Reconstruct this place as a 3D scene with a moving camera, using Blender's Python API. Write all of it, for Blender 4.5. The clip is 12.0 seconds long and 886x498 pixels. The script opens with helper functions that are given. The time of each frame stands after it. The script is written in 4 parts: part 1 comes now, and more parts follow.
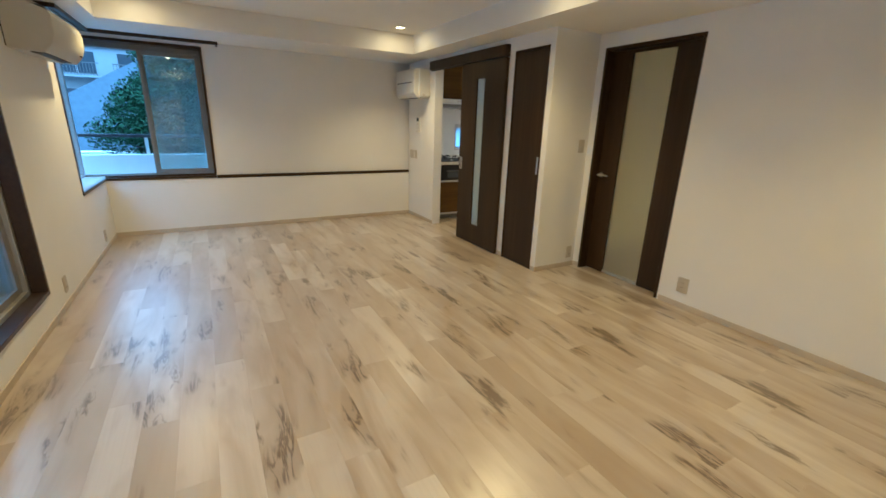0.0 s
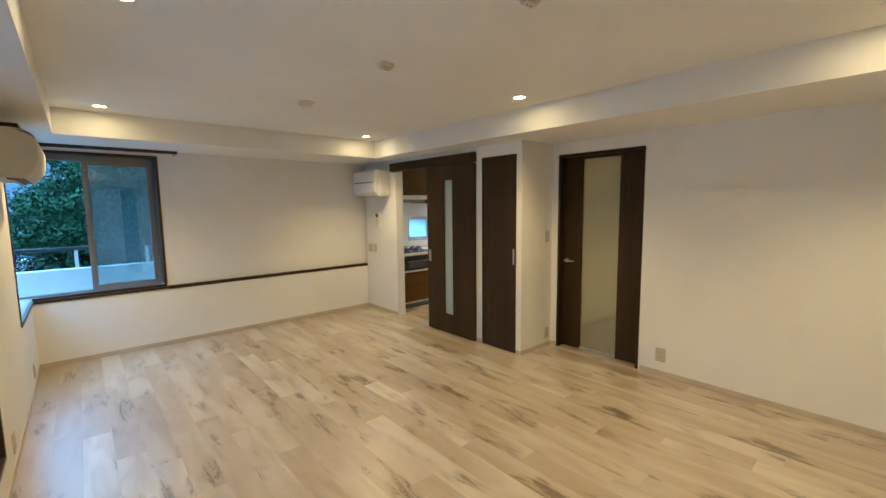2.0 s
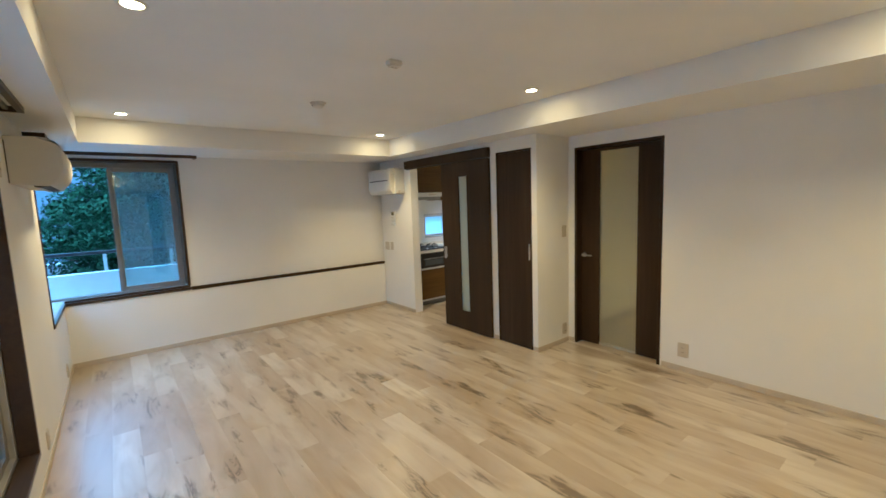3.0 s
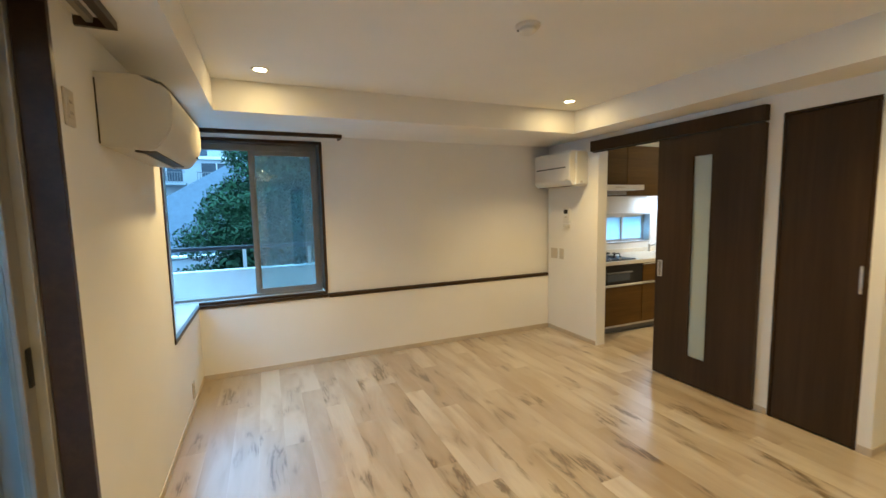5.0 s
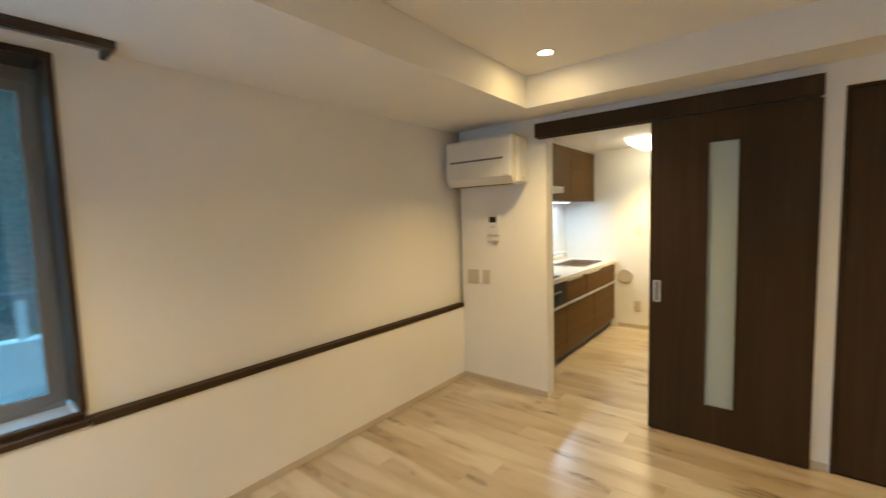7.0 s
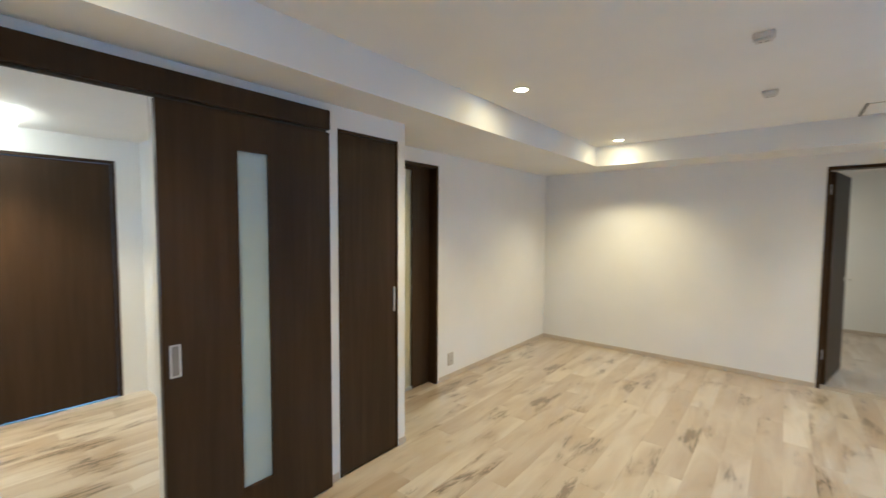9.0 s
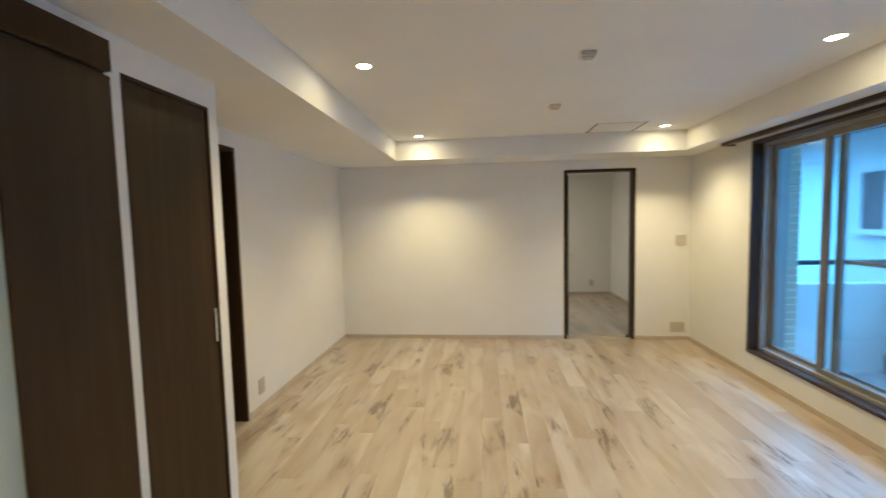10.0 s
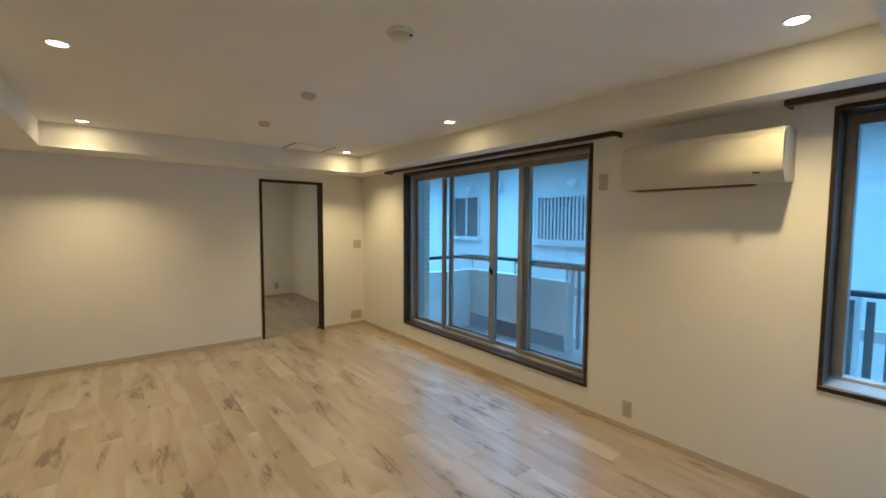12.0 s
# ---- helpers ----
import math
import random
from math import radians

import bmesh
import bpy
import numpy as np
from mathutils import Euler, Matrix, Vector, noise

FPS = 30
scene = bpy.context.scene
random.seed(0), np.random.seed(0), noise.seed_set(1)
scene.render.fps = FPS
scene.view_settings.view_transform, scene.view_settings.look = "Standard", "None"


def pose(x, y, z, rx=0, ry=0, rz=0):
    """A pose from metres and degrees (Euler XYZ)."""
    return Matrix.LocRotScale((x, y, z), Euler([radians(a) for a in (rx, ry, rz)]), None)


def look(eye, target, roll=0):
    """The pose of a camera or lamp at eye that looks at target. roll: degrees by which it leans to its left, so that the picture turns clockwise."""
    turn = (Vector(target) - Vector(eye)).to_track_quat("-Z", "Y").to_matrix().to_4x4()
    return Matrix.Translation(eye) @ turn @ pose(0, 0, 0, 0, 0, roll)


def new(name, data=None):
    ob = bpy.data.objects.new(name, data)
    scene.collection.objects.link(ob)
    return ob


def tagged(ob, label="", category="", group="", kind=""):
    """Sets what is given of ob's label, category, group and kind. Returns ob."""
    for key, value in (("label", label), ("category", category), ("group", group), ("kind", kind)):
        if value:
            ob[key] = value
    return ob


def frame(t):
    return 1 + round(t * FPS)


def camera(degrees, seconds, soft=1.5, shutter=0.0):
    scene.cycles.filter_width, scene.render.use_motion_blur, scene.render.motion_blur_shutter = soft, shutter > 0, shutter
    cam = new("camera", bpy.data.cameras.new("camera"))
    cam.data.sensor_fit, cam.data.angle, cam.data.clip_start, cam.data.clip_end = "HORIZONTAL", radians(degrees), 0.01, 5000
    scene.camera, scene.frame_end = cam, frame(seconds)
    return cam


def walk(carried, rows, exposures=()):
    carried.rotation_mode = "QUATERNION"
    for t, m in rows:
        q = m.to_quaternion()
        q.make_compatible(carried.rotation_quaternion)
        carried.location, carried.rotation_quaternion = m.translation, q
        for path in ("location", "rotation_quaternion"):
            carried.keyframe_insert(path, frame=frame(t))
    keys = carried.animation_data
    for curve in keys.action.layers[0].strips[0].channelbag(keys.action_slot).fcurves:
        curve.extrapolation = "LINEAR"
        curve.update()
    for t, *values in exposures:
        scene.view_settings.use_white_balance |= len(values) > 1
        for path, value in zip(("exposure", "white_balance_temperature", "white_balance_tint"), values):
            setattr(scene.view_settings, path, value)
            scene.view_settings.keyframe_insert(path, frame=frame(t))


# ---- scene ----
cam = camera(94.0, 12.0, shutter=0.3)
PATH = [
    (0, (1.014, 0.292, 1.366), (1.959, 1.955, 0.783), 1.8),
    (0.5, (0.91, 0.54, 1.413), (1.722, 2.29, 0.885), 0.9),
    (1, (0.664, 0.714, 1.486), (1.312, 2.579, 1.169), -4.1),
    (1.2, (0.581, 0.755, 1.498), (1.32, 2.601, 1.276), -3.5),
    (1.5, (0.493, 0.697, 1.492), (1.518, 2.399, 1.259), -2.7),
    (2, (0.402, 0.612, 1.539), (1.713, 2.108, 1.328), -0.7),
    (2.5, (0.392, 0.548, 1.528), (1.72, 2.033, 1.354), -1.3),
    (3, (0.444, 0.595, 1.54), (1.682, 2.149, 1.315), -2.1),
    (3.5, (0.527, 0.815, 1.511), (1.597, 2.482, 1.236), -2.1),
    (3.7, (0.544, 0.955, 1.477), (1.555, 2.662, 1.227), -1.5),
    (5.5, (0.588, 2.56, 1.469), (1.352, 4.398, 1.269), -1.5),
    (6, (0.611, 3.075, 1.479), (1.397, 4.902, 1.272), -1.9),
    (6.5, (0.611, 3.57, 1.471), (1.693, 5.239, 1.256), -1.3),
    (7, (0.741, 3.971, 1.442), (2.295, 5.22, 1.284), -1.7),
    (7.5, (0.902, 4.346, 1.444), (2.842, 4.816, 1.327), -0.6),
    (7.7, (0.962, 4.51, 1.451), (2.956, 4.604, 1.334), -0.1),
    (9.3, (1.923, 5.162, 1.491), (2.921, 3.433, 1.371), -0.3),
    (9.5, (2.059, 5.154, 1.469), (2.86, 3.326, 1.34), -0.8),
    (10, (2.396, 5.095, 1.484), (2.597, 3.11, 1.345), -1.3),
    (10.5, (2.657, 5.166, 1.491), (2.169, 3.235, 1.311), -0.3),
    (11, (2.757, 5.314, 1.513), (1.857, 3.536, 1.345), -0.5),
    (11.5, (2.807, 5.476, 1.497), (1.706, 3.814, 1.339), -0.7),
    (12, (2.882, 5.518, 1.513), (1.64, 3.956, 1.384), 0.3),
]
# the clip's own exposure and white balance drift a little: (seconds, stops round the mean, kelvin)
DRIFT = [(0.0, 0.0, 4850), (1.0, 0.06, 5050), (1.5, 0.12, 5150), (2.5, 0.08, 4860), (3.5, 0.12, 4730), (5.5, 0.10, 5610), (6.0, -0.12, 5610), (6.5, -0.20, 5710), (7.0, 0.14, 5710), (7.5, 0.14, 4950), (9.5, 0.50, 4350), (10.0, 0.25, 4610), (10.5, -0.03, 5230), (11.0, -0.22, 5130), (12.0, -0.34, 5050)]
EV, TINT = 2.64, 8.4
walk(cam, [(t, look(eye, target, roll)) for t, eye, target, roll in PATH], [(t, EV + d, k, TINT) for t, d, k in DRIFT])

# ---- world, daylight, lamps ----
SKY, DOWN, GLOW = 0.055, 17.0, 0.35
world = bpy.data.worlds.new("dusk_sky")
scene.world = world
world.use_nodes = True
_wn = world.node_tree.nodes
_sky = _wn.new("ShaderNodeTexSky")
_sky.sky_type = "NISHITA"
_sky.sun_disc = False
_sky.sun_elevation = radians(30)
_sky.sun_rotation = radians(200)
_sky.air_density, _sky.dust_density, _sky.ozone_density = 1.5, 0.3, 3.0
# a thin, broken cloud deck: brighter towards the zenith, as under overcast skies


def _wnode(kind, **values):
    n = _wn.new(kind)
    for k, v in values.items():
        n.inputs[k].default_value = v
    return n


_wl = world.node_tree.links.new
_tc = _wn.new("ShaderNodeTexCoord")
_sep = _wn.new("ShaderNodeSeparateXYZ")
_wl(_tc.outputs["Generated"], _sep.inputs[0])
_map = _wn.new("ShaderNodeMapping")
_map.inputs["Scale"].default_value = (1.0, 1.0, 3.2)
_wl(_tc.outputs["Generated"], _map.inputs["Vector"])
_cn = _wnode("ShaderNodeTexNoise", Scale=2.6, Detail=6.0, Roughness=0.55)
_wl(_map.outputs[0], _cn.inputs["Vector"])
_cr = _wn.new("ShaderNodeValToRGB")
_cr.color_ramp.elements[0].position, _cr.color_ramp.elements[1].position = 0.42, 0.62
_cr.color_ramp.elements[0].color = (0.55, 0.55, 0.55, 1)
_wl(_cn.outputs["Fac"], _cr.inputs[0])
_cm = _wn.new("ShaderNodeMix")
_cm.data_type = "RGBA"
_cm.inputs[7].default_value = (2.45, 5.4, 7.8, 1)
_wl(_cr.outputs[0], _cm.inputs[0])
_wl(_sky.outputs[0], _cm.inputs[6])
_up = _wn.new("ShaderNodeMath")
_up.operation, _up.use_clamp = "MULTIPLY_ADD", False
_up.inputs[1].default_value, _up.inputs[2].default_value = 5.2, 0.10
_pz = _wn.new("ShaderNodeMath")
_pz.operation, _pz.use_clamp = "POWER", True
_pz.inputs[1].default_value = 1.3
_wl(_sep.outputs["Z"], _pz.inputs[0])
_wl(_pz.outputs[0], _up.inputs[0])
_mx = _wn.new("ShaderNodeMath")
_mx.operation = "MAXIMUM"
_mx.inputs[1].default_value = 0.30
_wl(_up.outputs[0], _mx.inputs[0])
_sc = _wn.new("ShaderNodeVectorMath")
_sc.operation = "SCALE"
_wl(_cm.outputs[2], _sc.inputs[0])
_wl(_mx.outputs[0], _sc.inputs["Scale"])
_wl(_sc.outputs[0], _wn["Background"].inputs[0])
_wn["Background"].inputs[1].default_value = SKY

sun = new("sun", bpy.data.lights.new("sun", "SUN"))
sun.data.energy, sun.data.angle, sun.data.color = 0.10, radians(60), (0.60, 0.82, 1.0)
sun.matrix_world = look((0, 0, 40), (5, 8, 0))


def disc_lamp(name, x, y, z, watts, size, colour, spread=180):
    la = bpy.data.lights.new(name, "AREA")
    la.spread = radians(spread)
    la.shape, la.size, la.energy, la.color = "DISK", size, watts, colour
    ob = new(name, la)
    ob.matrix_world = look((x, y, z), (x, y + 0.0001, z - 1))
    return ob


WARM = (1.0, 0.655, 0.235)
LAMP_SPOTS = [(x, y) for y in (0.714, 2.724, 5.034) for x in (0.595, 3.067)]
CEIL, SOFFIT = 2.372, 2.16
for _x, _y in LAMP_SPOTS:
    _l = bpy.data.lights.new("downlight_beam", "SPOT")
    _l.energy, _l.color, _l.spot_size, _l.spot_blend, _l.shadow_soft_size = DOWN, WARM, radians(116), 1.0, 0.035
    new("downlight_beam", _l).matrix_world = look((_x, _y, CEIL - 0.03), (_x, _y + 0.0001, 0))
    disc_lamp("downlight_lens_glow", _x, _y, CEIL - 0.008, GLOW, 0.07, WARM)
disc_lamp("kitchen_lamp_beam", 5.65, 5.0, 2.05, 2.8, 0.30, (1.0, 0.66, 0.24), 110)
_u = disc_lamp("counter_lamp_beam", 5.45, 5.98, 1.555, 0.80, 0.25, (0.72, 0.90, 1.0))
_u.data.shape, _u.data.size, _u.data.size_y = "RECTANGLE", 0.5, 0.06
disc_lamp("hall_lamp_beam", 5.9, 1.35, 2.29, 4.8, 0.10, (1.0, 0.68, 0.22), 120)
# added fill from an unseen lamp, warms the bedroom against the blue daylight
disc_lamp("bedroom_warm_fill", 2.3, -1.7, 2.20, 3.2, 0.30, (1.0, 0.70, 0.33))

# ---- materials ----


class Nodes:
    """A small wrapper to write node materials in few words."""

    def __init__(self, name):
        self.mat = bpy.data.materials.new(name)
        self.mat.use_nodes = True
        self.tree = self.mat.node_tree
        self.bsdf = self.tree.nodes["Principled BSDF"]
        self.out = self.tree.nodes["Material Output"]

    def add(self, kind, **values):
        n = self.tree.nodes.new(kind)
        for k, v in values.items():
            n.inputs[k.replace("_", " ")].default_value = v
        return n

    def link(self, a, b):
        self.tree.links.new(a, b)

    def coords(self, scale=(1, 1, 1), which="Object", shift=None):
        tc = self.tree.nodes.new("ShaderNodeTexCoord")
        mp = self.tree.nodes.new("ShaderNodeMapping")
        mp.inputs["Scale"].default_value = scale
        self.link(tc.outputs[which], mp.inputs["Vector"])
        if shift is not None:
            self.link(shift, mp.inputs["Location"])
        return mp.outputs[0]

    def noise(self, vec, scale, detail=4, rough=0.55, distortion=0.0):
        n = self.add("ShaderNodeTexNoise", Scale=scale, Detail=detail, Roughness=rough, Distortion=distortion)
        self.link(vec, n.inputs["Vector"])
        return n.outputs["Fac"]

    def ramp(self, fac, stops):
        r = self.tree.nodes.new("ShaderNodeValToRGB")
        els = r.color_ramp.elements
        while len(els) < len(stops):
            els.new(0.5)
        for e, (p, c) in zip(els, stops):
            e.position, e.color = p, (*c, 1) if len(c) == 3 else c
        self.link(fac, r.inputs[0])
        return r.outputs[0]

    def mix(self, fac, a, b, kind="MIX"):
        m = self.tree.nodes.new("ShaderNodeMix")
        m.data_type, m.blend_type = "RGBA", kind
        for sock, v in ((m.inputs[0], fac), (m.inputs[6], a), (m.inputs[7], b)):
            if isinstance(v, bpy.types.NodeSocket):
                self.link(v, sock)
            elif isinstance(v, tuple):
                sock.default_value = (*v, 1)
            else:
                sock.default_value = v
        return m.outputs[2]

    def bump(self, height, strength, distance=0.002):
        b = self.add("ShaderNodeBump", Strength=strength, Distance=distance)
        self.link(height, b.inputs["Height"])
        self.link(b.outputs[0], self.bsdf.inputs["Normal"])

    def colour(self, c):
        if isinstance(c, tuple):
            self.bsdf.inputs["Base Color"].default_value = (*c, 1)
        else:
            self.link(c, self.bsdf.inputs["Base Color"])

    def set(self, rough=0.5, metal=0.0, coat=0.0, spec=0.5):
        self.bsdf.inputs["Roughness"].default_value = rough
        self.bsdf.inputs["Metallic"].default_value = metal
        self.bsdf.inputs["Coat Weight"].default_value = coat
        self.bsdf.inputs["Specular IOR Level"].default_value = spec
        return self.mat


def plain(name, c, rough=0.5, metal=0.0, vary=0.06, scale=9, bump=0.0, fine=220, spec=0.5):
    """A paint, plastic or metal with soft blotches and a fine relief."""
    n = Nodes(name)
    v = n.coords()
    f = n.noise(v, scale, 5)
    lo, hi = tuple(x * (1 - vary) for x in c), tuple(min(1, x * (1 + vary)) for x in c)
    n.colour(n.ramp(f, [(0.3, lo), (0.7, hi)]))
    if bump:
        n.bump(n.noise(v, fine, 3), bump)
    return n.set(rough, metal, spec=spec)


def wallpaper():
    n = Nodes("white_wallpaper")
    v = n.coords()
    f = n.noise(v, 1.3, 4)
    n.colour(n.ramp(f, [(0.3, (0.765, 0.755, 0.735)), (0.7, (0.81, 0.80, 0.785))]))
    a = n.noise(v, 160, 4, 0.7)
    n.bump(a, 0.35, 0.0015)
    return n.set(0.75, spec=0.25)


def floor_plank():
    """Whitewashed oak boards: pale, greyish, with grain along the board, dark cracks and knots."""
    n = Nodes("whitewashed_oak")
    info = n.tree.nodes.new("ShaderNodeObjectInfo")
    rnd = info.outputs["Random"]
    comb = n.tree.nodes.new("ShaderNodeCombineXYZ")
    for k, m in (("X", 37.0), ("Y", 91.0), ("Z", 13.0)):
        mul = n.tree.nodes.new("ShaderNodeMath")
        mul.operation = "MULTIPLY"
        mul.inputs[1].default_value = m
        n.link(rnd, mul.inputs[0])
        n.link(mul.outputs[0], comb.inputs[k])
    sh = comb.outputs[0]
    board = n.ramp(rnd, [(0.0, (0.375, 0.300, 0.215)), (0.22, (0.480, 0.415, 0.330)), (0.45, (0.565, 0.508, 0.425)), (0.7, (0.420, 0.345, 0.258)), (1.0, (0.53, 0.467, 0.38))])
    # long soft clouds of tan, and faint grain
    cloud = n.noise(n.coords((5.0, 1.0, 1), shift=sh), 1.3, 3, 0.5, 0.6)
    c = n.mix(n.ramp(cloud, [(0.40, (0, 0, 0)), (0.68, (0.85, 0.85, 0.85))]), board, (0.325, 0.24, 0.150))
    grain = n.noise(n.coords((70, 2.0, 1), shift=sh), 1.4, 5, 0.6, 0.3)
    c = n.mix(n.ramp(grain, [(0.32, (0.16, 0.16, 0.16)), (0.58, (0, 0, 0))]), c, (0.36, 0.28, 0.21))

    def maths(kind, x, y):
        k = n.tree.nodes.new("ShaderNodeMath")
        k.operation = kind
        for sock, v in zip(k.inputs, (x, y)):
            if isinstance(v, bpy.types.NodeSocket):
                n.link(v, sock)
            else:
                sock.default_value = v
        return k.outputs[0]

    # dark cracks: thin wandering lines along the board, only inside sparse patches
    line = maths("ABSOLUTE", maths("SUBTRACT", n.noise(n.coords((15, 2.0, 1), shift=sh), 1.3, 4, 0.6, 1.0), 0.5), 0.0)
    patch = n.noise(n.coords((7.0, 2.1, 1), shift=sh), 1.0, 2, 0.5, 0.4)
    spot = n.ramp(patch, [(0.585, (0, 0, 0)), (0.68, (1, 1, 1))])
    crack = maths("MULTIPLY", n.ramp(line, [(0.010, (0.85, 0.85, 0.85)), (0.060, (0, 0, 0))]), spot)
    halo = n.ramp(patch, [(0.53, (0, 0, 0)), (0.70, (0.6, 0.6, 0.6))])
    c = n.mix(halo, c, (0.28, 0.20, 0.125))
    c = n.mix(crack, c, (0.085, 0.055, 0.030))
    # a few small knots
    vor = n.add("ShaderNodeTexVoronoi", Scale=1.0, Randomness=1.0)
    n.link(n.coords((6.6, 1.5, 0.001), shift=sh), vor.inputs["Vector"])
    sep = n.tree.nodes.new("ShaderNodeSeparateColor")
    n.link(vor.outputs["Color"], sep.inputs[0])
    rag = n.noise(n.coords((30, 8, 1), shift=sh), 1.2, 4, 0.62, 1.2)
    near = maths("ADD", maths("MULTIPLY", rag, 0.6), maths("ADD", maths("MULTIPLY", sep.outputs[0], 0.45), vor.outputs["Distance"]))
    c = n.mix(n.ramp(near, [(0.43, (0.9, 0.9, 0.9)), (0.56, (0, 0, 0))]), c, (0.125, 0.085, 0.05))
    n.colour(c)
    n.bump(grain, 0.05, 0.001)
    r = n.ramp(cloud, [(0.3, (0.38, 0.38, 0.38)), (0.7, (0.46, 0.46, 0.46))])
    mat = n.set(0.4, coat=1.0, spec=0.35)
    n.bsdf.inputs["Coat Roughness"].default_value = 0.28
    n.bsdf.inputs["Coat IOR"].default_value = 1.68
    n.link(r, n.bsdf.inputs["Roughness"])
    return mat


def dark_wood(name, lo, hi, rough=0.42, along="z", spec=0.4):
    n = Nodes(name)
    s = {"z": (16, 16, 0.8), "y": (26, 1.1, 26), "x": (1.1, 26, 26)}[along]
    v = n.coords(s)
    g = n.noise(v, 1.6, 6, 0.65, 0.5)
    w = n.noise(n.coords(tuple(k * 0.22 for k in s)), 1.5, 3)
    c = n.ramp(g, [(0.3, lo), (0.72, hi)])
    c = n.mix(n.ramp(w, [(0.35, (0, 0, 0)), (0.7, (0.5, 0.5, 0.5))]), c, tuple(k * 0.6 for k in lo))
    n.colour(c)
    n.bump(g, 0.12, 0.001)
    return n.set(rough, spec=spec)


def glass(name, tint=(0.915, 0.955, 0.95)):
    """Thin clear glass: lets the view through and mirrors more at a slant."""
    n = Nodes(name)
    tr = n.add("ShaderNodeBsdfTransparent")
    tr.inputs[0].default_value = (*tint, 1)
    gl = n.add("ShaderNodeBsdfGlossy", Roughness=0.0)
    lw = n.add("ShaderNodeLayerWeight", Blend=0.5)
    pw = n.tree.nodes.new("ShaderNodeMath")
    pw.operation = "POWER"
    pw.inputs[1].default_value = 5.0
    n.link(lw.outputs["Facing"], pw.inputs[0])
    ad = n.tree.nodes.new("ShaderNodeMath")
    ad.operation = "MULTIPLY_ADD"
    ad.inputs[1].default_value, ad.inputs[2].default_value = 0.80, 0.04
    n.link(pw.outputs[0], ad.inputs[0])
    mx = n.tree.nodes.new("ShaderNodeMixShader")
    n.link(ad.outputs[0], mx.inputs[0])
    n.link(tr.outputs[0], mx.inputs[1])
    n.link(gl.outputs[0], mx.inputs[2])
    n.link(mx.outputs[0], n.out.inputs[0])
    return n.mat


def frosted(name, c, rough=0.45, through_part=0.55):
    """Ground glass: part of the light is scattered on, part thrown back."""
    n = Nodes(name)
    tl = n.add("ShaderNodeBsdfTranslucent")
    tl.inputs[0].default_value = (*c, 1)
    mx = n.tree.nodes.new("ShaderNodeMixShader")
    mx.inputs[0].default_value = through_part
    f = n.noise(n.coords(), 300, 2)
    n.bump(f, 0.2, 0.0006)
    n.colour(c)
    n.set(rough)
    n.link(n.bsdf.outputs[0], mx.inputs[1])
    n.link(tl.outputs[0], mx.inputs[2])
    n.link(mx.outputs[0], n.out.inputs[0])
    return n.mat


def blurred(name, c, rough):
    """Acid-etched glass: what lies behind shows as soft patches of light."""
    n = Nodes(name)
    rf = n.add("ShaderNodeBsdfRefraction", Roughness=rough, IOR=1.12)
    rf.inputs[0].default_value = (*c, 1)
    mx = n.tree.nodes.new("ShaderNodeMixShader")
    mx.inputs[0].default_value = 0.82
    n.colour(c)
    n.bump(n.noise(n.coords(), 260, 2), 0.15, 0.0006)
    n.set(0.3)
    n.link(n.bsdf.outputs[0], mx.inputs[1])
    n.link(rf.outputs[0], mx.inputs[2])
    n.link(mx.outputs[0], n.out.inputs[0])
    return n.mat


def mesh_screen():
    """Fine grey gauze: half open, its threads scatter the daylight."""
    n = Nodes("insect_screen")
    tr = n.add("ShaderNodeBsdfTransparent")
    tl = n.add("ShaderNodeBsdfTranslucent")
    c = n.ramp(n.noise(n.coords(), 3, 3), [(0.3, (0.30, 0.365, 0.395)), (0.7, (0.325, 0.39, 0.42))])
    n.link(c, tl.inputs[0])
    n.colour(c)
    n.set(0.7)
    m1 = n.tree.nodes.new("ShaderNodeMixShader")
    m1.inputs[0].default_value = 0.5
    n.link(n.bsdf.outputs[0], m1.inputs[1])
    n.link(tl.outputs[0], m1.inputs[2])
    mx = n.tree.nodes.new("ShaderNodeMixShader")
    mx.inputs[0].default_value = 0.24
    n.link(tr.outputs[0], mx.inputs[1])
    n.link(m1.outputs[0], mx.inputs[2])
    n.link(mx.outputs[0], n.out.inputs[0])
    return n.mat


def glow(name, c, strength):
    n = Nodes(name)
    n.bsdf.inputs["Emission Color"].default_value = (*c, 1)
    n.bsdf.inputs["Emission Strength"].default_value = strength
    n.colour((0.8, 0.8, 0.8))
    return n.set(0.4)


def foliage(name, lo, hi):
    n = Nodes(name)
    geo = n.tree.nodes.new("ShaderNodeNewGeometry")
    c = n.ramp(geo.outputs["Random Per Island"], [(0.0, lo), (1.0, hi)])
    f = n.noise(n.coords(), 2.2, 3)
    n.colour(n.mix(n.ramp(f, [(0.35, (0, 0, 0)), (0.7, (0.6, 0.6, 0.6))]), c, tuple(k * 0.5 for k in lo)))
    return n.set(0.6, spec=0.2)


